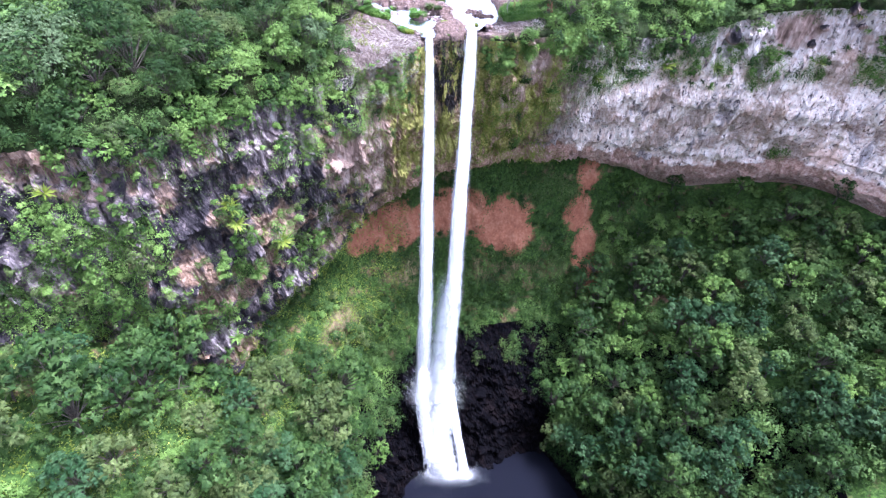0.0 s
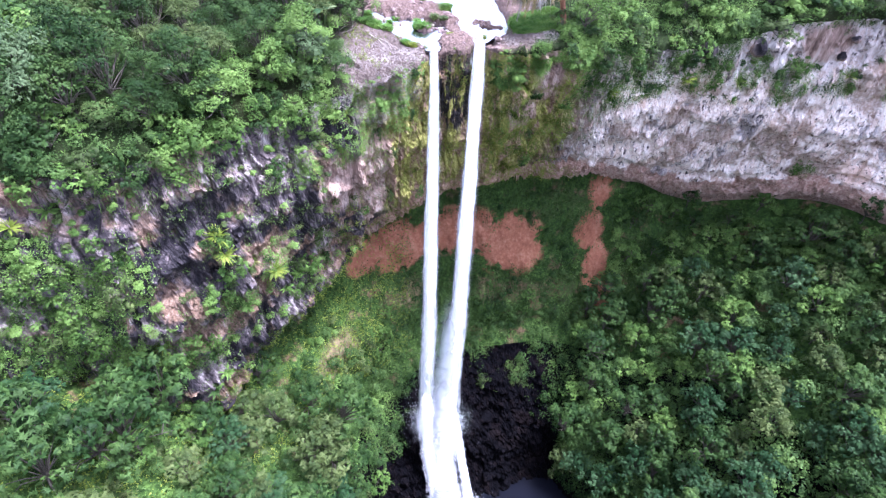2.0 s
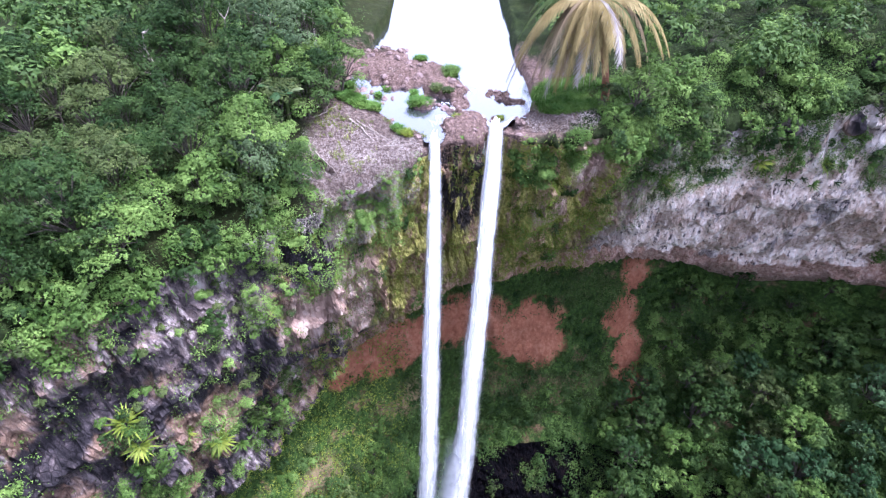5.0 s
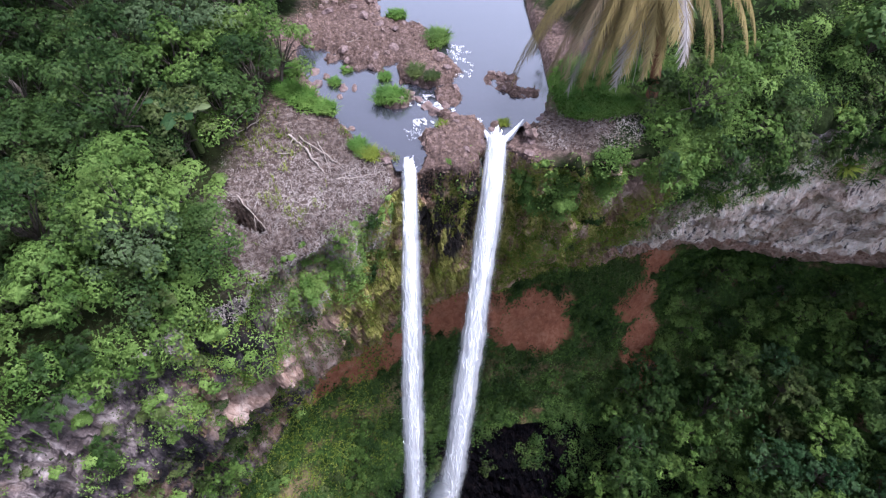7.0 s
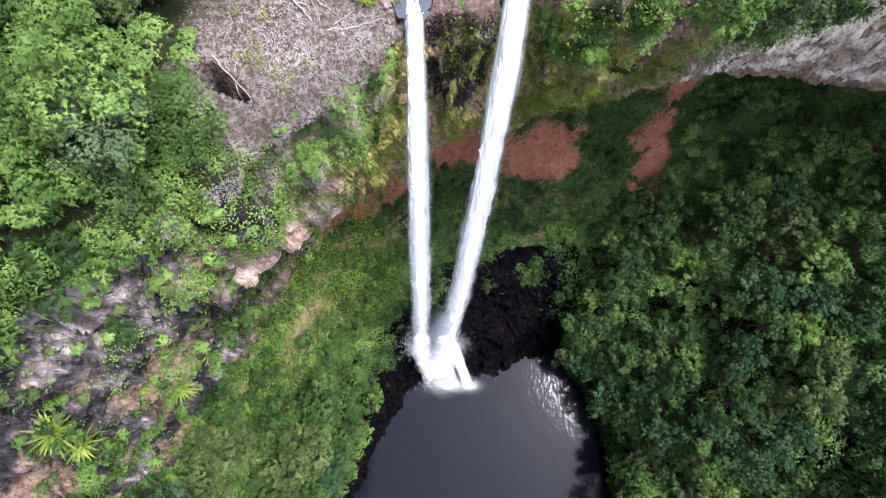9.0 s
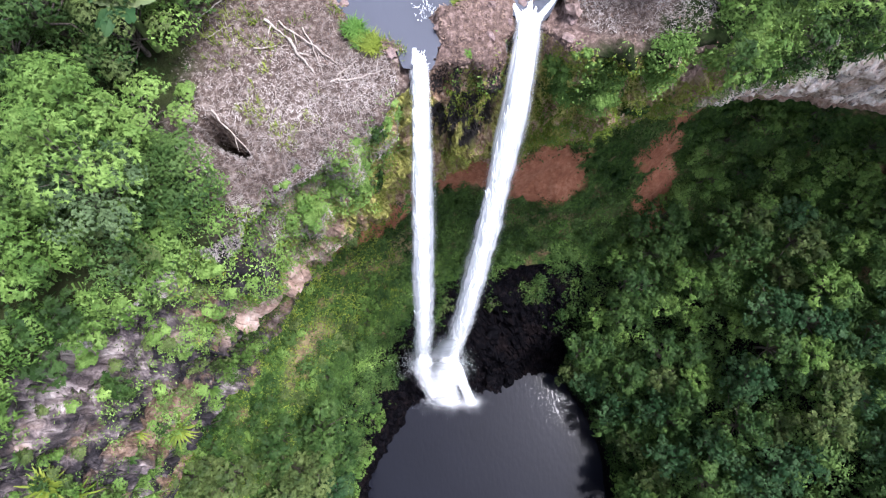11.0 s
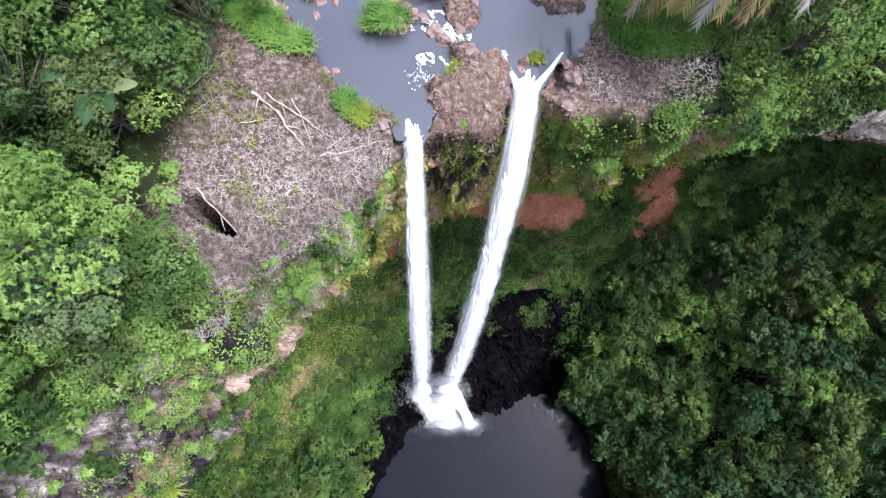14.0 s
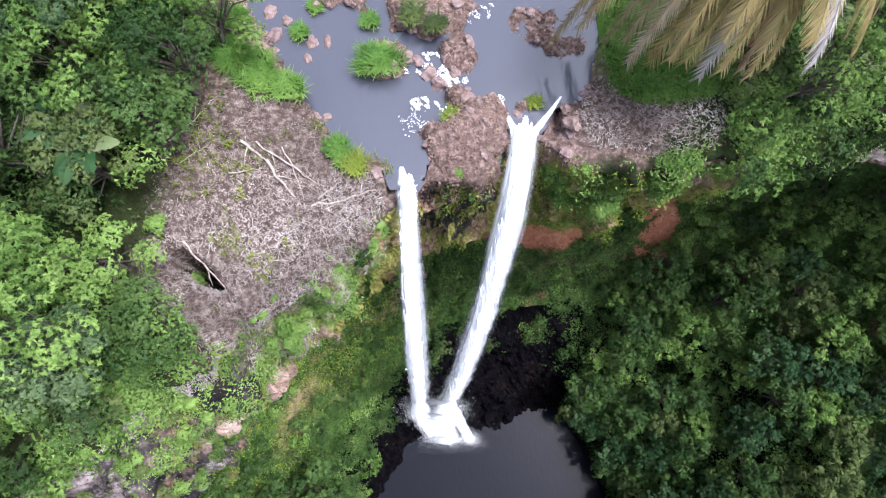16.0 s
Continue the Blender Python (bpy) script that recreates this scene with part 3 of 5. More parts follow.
BARE_ROCK = [((-15.4, 68.8, 84.2), 3.4), ((13.3, 84.3, 95.0), 2.2), ((30.5, 92.0, 96.5), 2.4)]
AREA = du * dv * (np.arange(NU)[None, :] < SEEN_U) * (HOLLOW < 0.05)
for c, r in BARE_ROCK:
    AREA *= 1 - step(1.1, 0.8, np.sqrt((X - c[0]) ** 2 + (Y - c[1]) ** 2 + (Z - c[2]) ** 2) / r)
RAGGED = fbm(X * 0.22, Y * 0.22, Z * 0.22, 4)
PATCHY = fbm(X * 0.6 + 40, Y * 0.6, Z * 0.6, 3)
CHANNEL = channel(X, Y)
BARE = np.zeros_like(X)  # where red earth lies open
for c, r in RED_PATCHES:
    BARE = np.maximum(BARE, step(1.0, 0.6, np.sqrt(((X - c[0]) / r[0]) ** 2 + ((Y - c[1]) / r[1]) ** 2 + ((Z - c[2]) / r[2]) ** 2) + 0.2 * RAGGED))


def sheet(name, v0, v1, material, label, category, smooth=True, u0=0, u1=None):
    """The rows v0 to v1 of the gorge as one object."""
    block = G[v0:v1 + 1]
    r, c = block.shape[:2]
    i = np.arange((r - 1) * c)
    row, col = i // c, i % c
    nxt = (col + 1) % c
    faces = np.stack([row * c + col, (row + 1) * c + col, (row + 1) * c + nxt, row * c + nxt], 1)
    me = mesh_np(name, block.reshape(-1, 3), faces, [material], smooth)
    idx = np.zeros(len(me.loops), np.int32)
    me.loops.foreach_get("vertex_index", idx)
    uv = np.stack([np.tile(np.arange(c), r) * 0.1, K[v0:v1 + 1].ravel()], 1).astype(np.float32)
    me.uv_layers.new(name="UVMap").data.foreach_set("uv", uv[idx].ravel())
    return tagged(new(name, me), label, category, kind="structure")


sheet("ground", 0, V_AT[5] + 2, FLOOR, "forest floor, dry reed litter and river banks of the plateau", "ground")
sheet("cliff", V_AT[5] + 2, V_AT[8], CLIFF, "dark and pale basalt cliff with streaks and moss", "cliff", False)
sheet("slope", V_AT[8], V_AT[10] - 33, SLOPE, "overgrown slope with bare red earth under the cliff", "slope")
sheet("rock_shelf", V_AT[10] - 33, V_AT[13], SHELF_ROCK, "wet black basalt shelf round the pool, gorge shade in its colour", "rock", False)


# ---- water ----
rng = np.random.default_rng(7)


def kites(centres, normal, size, wide=0.5, jitter=0.5, gen=rng, along=None):
    """Small pointed leaves, one three-cornered face each."""
    n = len(centres)
    nrm = normal + gen.normal(0, jitter, (n, 3))
    nrm /= np.linalg.norm(nrm, axis=1)[:, None] + 1e-9
    side = np.cross(nrm, gen.normal(0, 1, (n, 3)) if along is None else along)
    side /= np.linalg.norm(side, axis=1)[:, None] + 1e-9
    way = np.cross(side, nrm)
    s = (size * gen.uniform(0.6, 1.4, n))[:, None]
    base = centres - way * s * 0.5 - nrm * s * 0.08
    v = np.stack([base + side * s * wide * 0.5, centres + way * s * 0.5, base - side * s * wide * 0.5], 1)
    return v.reshape(-1, 3), np.arange(n * 3).reshape(n, 3)


def grid_mesh(name, gx, gy, gz, material):
    r, c = gx.shape
    i = np.arange((r - 1) * (c - 1))
    a = i // (c - 1) * c + i % (c - 1)
    return mesh_np(name, np.stack([gx, gy, gz], 2).reshape(-1, 3), np.stack([a, a + 1, a + c + 1, a + c], 1), [material], True)


gx, gy = np.meshgrid(np.linspace(-24, 48, 80), np.linspace(-14, 76, 80))
tagged(new("pool", grid_mesh("pool", gx, gy, 0 * gx, POOL_WATER)), "dark grey plunge pool at the foot of the falls", "pool", kind="structure")
s, gy = np.meshgrid(np.linspace(0, 1, 60), np.concatenate([np.linspace(0, 20, 60), np.linspace(21, 140, 30)]))
y_at = gy + 80.2
west, east = np.interp(y_at, BANK_Y, WEST_BANK) - 0.8, np.interp(y_at, BANK_Y, EAST_BANK) + 0.8
gx = west + (east - west) * s
gy = np.maximum(y_at, np.interp(gx, FRONT_X, FRONT_Y))
tagged(new("river", grid_mesh("river", gx, gy, 98.75 + 0 * gx, RIVER_WATER)), "shallow grey river above the falls", "river", kind="structure")

LEDGE_Z = 23.0


def part(name, mesh, parent, label=""):
    ob = new(name, mesh)
    ob.parent = parent
    return tagged(ob, label)


def thing(name, label, category, at=(0, 0, 0), group=""):
    ob = tagged(new(name), label, category, group)
    ob.location = at
    return ob


def water_sheet(path, widths, seed, thick=0.35, cols_n=16):
    """A curved veil along path(s), s from 0 to 1, whose width runs through widths."""
    rows_n = 90
    s = np.linspace(0, 1, rows_n + 1)
    mid = np.array([path(v) for v in s])
    w = np.interp(s, np.linspace(0, 1, len(widths)), widths)
    a = np.linspace(-1, 1, cols_n + 1)
    ga, gs = np.meshgrid(a, s)
    gw = w[:, None] + 0 * ga
    wob = 0.05 * gw * value_noise(seed + ga * 1.5, gs * 11, seed * 3.1 + 0 * ga) + 0.025 * gw * value_noise(seed + ga * 5, gs * 50, 4.0 + 0 * ga)
    x = mid[:, 0:1] + ga * gw / 2 + wob
    y = mid[:, 1:2] - thick * gw * (1 - ga ** 2) * np.clip(gs * 1.8, 0, 1) + 0.5 * wob
    z = mid[:, 2:3] + 0.12 * gw * (1 - ga ** 2) * np.clip(1 - gs * 6, 0, 1)
    me = grid_mesh("water_sheet", x, y, z, FALL_WATER)
    layer = me.uv_layers.new(name="UVMap")
    idx = np.zeros(len(me.loops), np.int32)
    me.loops.foreach_get("vertex_index", idx)
    uv = np.stack([(ga + 1) / 2, gs * 7.99 + 8 * round(seed)], 2).reshape(-1, 2).astype(np.float32)
    layer.data.foreach_set("uv", uv[idx].ravel())
    return me


def drops(path, widths, n, size, seed, forward):
    """Threads of falling water strewn along a path, thick in the middle and thin at the sides."""
    g2 = np.random.default_rng(int(10 * seed))
    s = g2.uniform(0.0, 1.0, n)
    grid = np.linspace(0, 1, 120)
    line = np.array([path(v) for v in grid])
    c = np.stack([np.interp(s, grid, line[:, i]) for i in range(3)], 1)
    slope = np.gradient(line, axis=0)
    way = np.stack([np.interp(s, grid, slope[:, i]) for i in range(3)], 1)
    way /= np.linalg.norm(way, axis=1)[:, None] + 1e-9
    w = np.interp(s, np.linspace(0, 1, len(widths)), widths)
    c += np.stack([np.clip(g2.normal(0, 0.17, n), -0.4, 0.4) * w, g2.normal(-0.1, 0.12, n) * w - forward, g2.normal(0, 0.3, n)], 1)
    v, f = kites(c, np.tile((0.1, -0.7, 0.7), (n, 1)), size[0], size[1], 0.25, g2, way)
    return mesh_np("froth", v, f, [FOAM])


def cloud(centre, spread, n, seed):
    """Fine drops flung about a place, thinning outwards."""
    g2 = np.random.default_rng(int(10 * seed) + 5)
    c = np.array(centre) + g2.normal(0, 1, (n, 3)) * np.array(spread) * g2.uniform(0.2, 1.0, (n, 1))
    v, f = kites(c, np.tile((0.1, -0.6, 0.8), (n, 1)), 0.06, 0.7, 0.6, g2)
    return mesh_np("spray", v, f, [FOAM])


def waterfall(lip, foot, widths, seed, label, feeders=()):
    """Water that runs over its lip and flies out to the foot: three veils one behind the other."""
    top = thing("waterfall", label, "waterfall", foot, "twin waterfalls")
    lip, foot = np.array(lip, float), np.array(foot, float)

    def path(s):
        over = 0.04
        if s < over:
            return np.array((lip[0] - foot[0], lip[1] - foot[1] + 0.7 * (1 - s / over), lip[2] - foot[2] + 0.12))
        q = (s - over) / (1 - over)
        t = math.sqrt(q)
        return (lip - foot) * np.array((1 - t, 1 - t, 1 - q))

    for k in range(4):
        off = np.array((0.12 * (k - 1), 0.4 * (k - 1), 0))
        part("water_sheet", water_sheet(lambda s: path(s) + off * min(1, 4 * s), [w * (0.95, 0.65, 1.35, 1.05)[k] for w in widths], seed + 7.3 * k, 0.14), top)
    tagged(part("froth", drops(path, [0.75 * w for w in widths], 6500, (0.9, 0.045), seed, 0.25), top), "white threads of falling water", kind="stuff")
    tagged(part("spray", cloud((0, -1.2, 2.0), (2.0, 1.5, 4.2), 22000, seed), top), "fine white spray where the water strikes the ledge", kind="stuff")
    for points, ws in feeders:
        p = np.array(points, float) - foot
        run = np.linspace(0, 1, len(p))
        along = lambda q: np.array([np.interp(q, run, p[:, i]) for i in range(3)])
        part("water_sheet", water_sheet(along, ws, seed + 31 + ws[0], 0.05, 8), top)
    return top


waterfall((-3.85, 79.95, 98.72), (-2.7, 67.6, LEDGE_Z), (0.9, 1.7, 2.1, 2.4, 2.7, 3.0, 3.3, 3.6, 4.1), 1.0, "narrow white plume of falling water over the cliff",
          [([(-4.3, 81.6, 98.8), (-4.0, 80.6, 98.8), (-3.9, 80.0, 98.4), (-3.9, 79.5, 96.8)], (0.3, 1.1, 1.5, 1.8))])
waterfall((2.5, 84.0, 98.72), (2.2, 67.6, LEDGE_Z), (1.2, 2.2, 2.5, 2.8, 3.1, 3.4, 3.6, 3.9, 4.4), 5.0, "broader white plume of falling water over the cliff",
          [([(1.0, 86.6, 98.82), (1.5, 85.4, 98.82), (1.9, 84.6, 98.82), (2.2, 84.0, 98.75), (2.3, 83.6, 97)], (0.15, 0.4, 0.7, 1.1, 1.4)),
           ([(4.7, 86.8, 98.82), (4.0, 85.6, 98.82), (3.3, 84.6, 98.82), (2.85, 83.9, 98.75), (2.7, 83.6, 97)], (0.2, 0.5, 0.8, 1.1, 1.4)),
           ([(0.4, 85.8, 98.86), (0.9, 84.6, 98.84), (1.3, 83.9, 98.3), (1.6, 83.4, 95.0)], (0.1, 0.3, 0.4, 0.5))])


def cascade(points, widths, seed, label, material):
    top = thing("cascade", label, "cascade", points[-1], "cascades on the ledge")
    p = np.array(points, float) - np.array(points[-1], float)
    at = np.linspace(0, 1, len(p))
    run = lambda s: np.array([np.interp(s, at, p[:, i]) for i in range(3)])
    me = water_sheet(lambda s: run(s) + (0, 0.3, 0.2), widths, seed, 0.02)
    me.materials.clear()
    me.materials.append(material)
    part("water_sheet", me, top)
    tagged(part("froth", drops(run, widths, 9000, (0.9, 0.045), seed, 0.3), top), "white threads and drops of water over the rock", kind="stuff")
    tagged(part("spray", cloud((0, -0.6, 1.0), (1.8, 1.0, 1.2), 9000, seed + 3), top), "fine white spray at the pool", kind="stuff")
    return top


cascade([(-2.6, 67.3, 33), (-2.4, 66.3, 25), (-1.4, 64.6, 17), (0.2, 62.4, 8), (1.2, 60.6, 0.1)], (2.6, 4.6, 5.0, 5.4, 6.0), 2.0, "white water breaking over the black ledge into the pool", FALL_WATER)
cascade([(1.6, 67.2, 32), (1.4, 66.2, 25), (1.8, 64.5, 17), (3.0, 62.3, 9), (4.6, 60.4, 0.1)], (2.6, 5.0, 5.2, 5.2, 5.6), 9.0, "thick white water pouring off the middle of the ledge", FALL_WATER)
cascade([(2.6, 67.2, 30), (3.6, 66.2, 24), (4.8, 64.8, 18), (7.0, 62.2, 8), (8.6, 60.2, 0.1)], (1.6, 3.0, 2.8, 2.4, 2.8), 6.0, "white side strand of water over the black ledge", FALL_WATER)

# ---- plants ----

def limb(points, radii, sides=6):
    """A tapered tube along points."""
    p = np.array(points, float)
    v, f = [], []
    for i, (c, r) in enumerate(zip(p, radii)):
        d = p[min(i + 1, len(p) - 1)] - p[max(i - 1, 0)]
        d /= np.linalg.norm(d) + 1e-9
        a = np.cross(d, (0.3, 1, 0.2))
        a /= np.linalg.norm(a) + 1e-9
        b = np.cross(d, a)
        for k in range(sides):
            w = 2 * math.pi * k / sides
            v.append(c + r * (math.cos(w) * a + math.sin(w) * b))
    for i in range(len(p) - 1):
        for k in range(sides):
            m = (k + 1) % sides
            f.append((i * sides + k, i * sides + m, (i + 1) * sides + m, (i + 1) * sides + k))
    return np.array(v), np.array(f)


def join(pieces):
    v, f, at = [], [], 0
    for a, b in pieces:
        v.append(a)
        f.append(np.asarray(b) + at)
        at += len(a)
    return np.vstack(v), np.vstack(f)


def tree_model(height, spread, leaf, leaves, material, label, seed, name="tree", wide=0.5):
    """A trunk with limbs that each end in a lobe of leaves; the lobes are lumpy and leave gaps."""
    gen = np.random.default_rng(seed)
    limbs, lobes = [], []
    fork = np.array((gen.normal(0, 0.3), gen.normal(0, 0.3), height * 0.42))
    limbs.append(limb([(0, 0, -2.5), (0.1, 0, height * 0.2), fork], [0.03 * height, 0.022 * height, 0.016 * height]))
    count = int(12 + spread * 1.6)
    for k in range(count):
        a = 2.4 * k + gen.uniform(-0.5, 0.5)
        r = spread * 0.5 * math.sqrt((k + 0.3) / count) * gen.uniform(0.7, 1.15)
        z = height * (0.98 - 0.55 * (2 * r / spread) ** 2 * gen.uniform(0.5, 1.3)) + gen.normal(0, 0.075) * height
        c = np.array((r * math.cos(a), r * math.sin(a), z))
        lobes.append((c, spread * gen.uniform(0.095, 0.2)))
        limbs.append(limb([fork * gen.uniform(0.7, 1), fork * 0.5 + c * 0.5 + gen.normal(0, 0.25, 3), c], [0.01 * height, 0.007 * height, 0.002 * height], 4))
    cs, ns = [], []
    total = sum(q ** 2 for _, q in lobes)
    for c, r in lobes:
        k = int(leaves * r ** 2 / total)
        d = gen.normal(0, 1, (k, 3))
        d /= np.linalg.norm(d, axis=1)[:, None]
        d[:, 2] = np.where(d[:, 2] < -0.3, -d[:, 2], d[:, 2])
        sprays = gen.normal(0, 1, (9, 3))
        sprays /= np.linalg.norm(sprays, axis=1)[:, None]
        lump = np.max(d @ sprays.T, axis=1)
        rad = r * (0.55 + 0.6 * np.clip(lump, 0, 1) ** 3) * gen.uniform(0.6, 1.1, k)
        cs.append(c + d * np.array((1, 1, 0.8)) * rad[:, None])
        ns.append(d + np.array((0, 0, 0.6)))
    cs, ns = np.vstack(cs), np.vstack(ns)
    ns /= np.linalg.norm(ns, axis=1)[:, None]
    pickd = gen.permutation(len(cs))[:len(cs) // 7]  # each kept place carries a sprig of seven leaves
    c, nrm = np.repeat(cs[pickd], 7, 0), np.repeat(ns[pickd], 7, 0)
    star = gen.normal(0, 1, c.shape)
    star -= nrm * np.sum(star * nrm, axis=1)[:, None]
    star /= np.linalg.norm(star, axis=1)[:, None]
    way = star * 0.85 + nrm * gen.uniform(-0.1, 0.7, (len(c), 1))
    v, f = kites(c + way * leaf * 0.5, nrm + star * 0.25, leaf * 1.15, wide * 0.85, 0.15, gen, way)
    lv, lf = join(limbs)
    tree = thing(name, label, name)
    part("trunk" if name == "tree" else "stem", mesh_np("trunk", lv, lf, [BARK], True), tree, "grey-brown bark")
    part("crown", mesh_np("crown", v, f, [material]), tree)
    return tree


NEAR_TREES = [
    tree_model(7.5, 6.4, 0.18, 11020, LEAF_BRIGHT, "bright green broadleaf tree with a lumpy crown", 21),
    tree_model(8.5, 6.8, 0.19, 11020, LEAF_DEEP, "dark green broadleaf tree with a dense crown", 22),
    tree_model(7.0, 5.8, 0.16, 11780, LEAF_OLIVE, "olive green tree with small leaves", 23),
    tree_model(6.5, 6.0, 0.17, 11020, LEAF_DEEP, "deep green leafy tree on the plateau", 24),
    tree_model(6.0, 5.2, 0.20, 10640, LEAF_BRIGHT, "low bright green tree with broad leaves", 25),
]
FAR_TREES = [
    tree_model(9.5, 8.0, 0.5, 2400, LEAF_DEEP, "dark green broadleaf tree with a dense rounded crown", 11),
    tree_model(8.0, 7.0, 0.47, 2300, LEAF_BRIGHT, "bright green broadleaf tree with a loose crown", 12),
    tree_model(10.5, 7.5, 0.52, 2400, LEAF_DEEP, "tall dark green forest tree", 13),
    tree_model(8.5, 7.5, 0.48, 2300, LEAF_BLUE, "grey-green forest tree with a spreading crown", 14),
    tree_model(7.5, 6.5, 0.44, 2300, LEAF_OLIVE, "olive green forest tree", 15),
]
SHRUBS = [
    tree_model(2.2, 3.0, 0.24, 1050, LEAF_BRIGHT, "bright green shrub clinging to the rock", 31, "shrub"),
    tree_model(1.8, 2.6, 0.22, 1050, LEAF_DEEP, "dark green shrub clinging to the rock", 32, "shrub"),
    tree_model(2.0, 3.2, 0.22, 1050, LEAF_OLIVE, "dull olive shrub clinging to the rock", 33, "shrub"),
]


def rosette(blades, length, width, material, label, seed, droop=0.8):
    """A spiky plant: long arching blades from one root."""
    gen = np.random.default_rng(seed)
    v, f = [], []
    for k in range(blades):
        a, up = 2.4 * k, gen.uniform(0.35, 1.25)
        ln = length * gen.uniform(0.7, 1.15)
        out = np.array((math.cos(a) * math.cos(up), math.sin(a) * math.cos(up), math.sin(up)))
        side = np.array((-math.sin(a), math.cos(a), 0))
        base = len(v)
        for i, w in enumerate((0.5, 1.0, 0.8, 0.06)):
            t = i / 3
            c = out * ln * t - np.array((0, 0, droop * ln * 0.45 * t * t))
            v += [c + side * width * w / 2, c - side * width * w / 2]
        for i in range(3):
            f.append((base + 2 * i, base + 2 * i + 1, base + 2 * i + 3, base + 2 * i + 2))
    top = thing("rosette_plant", label, "plant")
    part("foliage", mesh_np("foliage", v, f, [material]), top)
    return top


ROSETTES = [rosette(30, 1.7, 0.2, LEAF_BRIGHT, "spiky rosette plant with arching green blades", 41), rosette(26, 1.3, 0.16, LEAF_DEEP, "small spiky rosette plant on a ledge", 42),
            rosette(34, 2.1, 0.17, LEAF_YELLOW, "yellow-green spiky rosette plant", 43)]


def scatter(n, mask, gap, seed, tries=12):
    """Up to n grid places, drawn by area and mask, gap metres apart."""
    gen = np.random.default_rng(seed)
    w = (AREA * mask).ravel()
    if w.sum() <= 0:
        return []
    draw = gen.choice(len(w), n * tries, p=w / w.sum())
    out, cells_of = [], {}
    flat, nflat = G.reshape(-1, 3), N.reshape(-1, 3)
    for q in draw:
        p = flat[q]
        key = tuple(int(math.floor(c / gap)) for c in p)
        if any(np.sum((o - p) ** 2) < gap * gap for dx in (-1, 0, 1) for dy in (-1, 0, 1) for dz in (-1, 0, 1) for o in cells_of.get((key[0] + dx, key[1] + dy, key[2] + dz), ())):
            continue
        cells_of.setdefault(key, []).append(p)
        out.append((p, nflat[q]))
        if len(out) >= n:
            break
    return out


def place(places, models, sizes, group, seed, lean=0.0, sink=0.4):
    """Copies of the models at the places; lean 1 makes them stand out from the rock, 0 upright."""
    gen = random.Random(seed)
    for p, nrm in places:
        s = gen.uniform(*sizes)
        up = (Vector((0, 0, 1)) * (1 - lean) + Vector(nrm) * lean + Vector((gen.uniform(-0.1, 0.1), gen.uniform(-0.1, 0.1), 0))).normalized()
        turn = up.to_track_quat("Z", "Y").to_matrix().to_4x4() @ pose(0, 0, 0, 0, 0, gen.uniform(0, 360))
        t = copy_thing(gen.choice(models), Matrix.Identity(4))
        t.matrix_basis = Matrix.Translation(Vector(p) - up * sink) @ turn @ Matrix.Diagonal((s, s, s * gen.uniform(0.85, 1.15), 1))
        tagged(t, group=group)


def zone(k0, k1):
    return ((K >= k0) & (K < k1)).astype(float)


EAST = ((X > 29 + 0.2 * np.maximum(0, Y - 72)) & (Y > 28) & (Y < 93)).astype(float)
MAT = step(1.15, 0.9, np.sqrt(((X + 10.8) / 5.8) ** 2 + ((Y - 78.5) / 9) ** 2) + 0.2 * RAGGED)  # the mat of dead reeds west of the lip
EAST_BANKS = step(1.1, 0.9, np.sqrt(((X - 8.6) / 4.2) ** 2 + ((Y - 86.2) / 2.8) ** 2) + 0.5 * RAGGED)
WOOD_W = ((X < -14.5) & (X > -62) & (CHANNEL < -2.0) & (Y < 112)).astype(float) * (1 - np.clip(MAT * 1.5, 0, 1)) * (Z > 92)
WOOD_E = ((X > 15.5) & (X < 95) & (Y < 118) & (CHANNEL < -5)).astype(float)
# green masses on the cliffs' ledges: centre and radius
LEDGES = [((-41, 44, 79), 4.5), ((-47, 41, 77), 5.0), ((-38, 45, 72), 3.0), ((-30, 51, 70), 1.8), ((-17, 68, 96.5), 2.2), ((-20.5, 64.5, 96), 2.4), ((-43, 45, 86.5), 5.0), ((-37.5, 46, 84), 4.0), ((-28, 53, 85.5), 1.5), ((-27.4, 52.6, 76), 2.8), ((-30, 55.5, 95), 2.6), ((-36, 51, 96), 2.2), ((-22.4, 60, 89.5), 1.5), ((-7.8, 75, 93.5), 2.0),
          ((7.6, 82.3, 95.5), 2.1), ((21, 87.5, 95), 5.0), ((26, 89.5, 91), 4.0), ((31, 91, 92), 3.5), ((40, 92.8, 92.5), 3.6), ((55, 95, 91.5), 4.0), ((68, 97, 72), 2.4), ((-13, 70, 90), 1.6),
          ((47, 94.5, 93), 3.2), ((34, 92, 95), 3.2), ((63, 96, 91.5), 3.0), ((74, 93, 92), 4.0), ((-50, 40, 80), 3.5), ((-33, 47.5, 70), 2.4), ((-24, 58, 78), 1.8)]
LEDGE_GREEN = np.zeros_like(X)
for c, r in LEDGES:
    LEDGE_GREEN = np.maximum(LEDGE_GREEN, step(1.1, 0.75, np.sqrt((X - c[0]) ** 2 + (Y - c[1]) ** 2 + (Z - c[2]) ** 2) / r + 0.35 * RAGGED))
LEDGE_GREEN *= zone(4.8, 7.1)
place(scatter(50, LEDGE_GREEN * (X < 0), 1.1, 21), SHRUBS[:2], (0.5, 0.95), "shrubs on the cliff ledges", 21, 0.5, 0.3)
place(scatter(45, LEDGE_GREEN * (X > 0), 1.4, 22), SHRUBS[:2], (0.5, 0.95), "shrubs on the cliff ledges", 22, 0.6, 0.3)
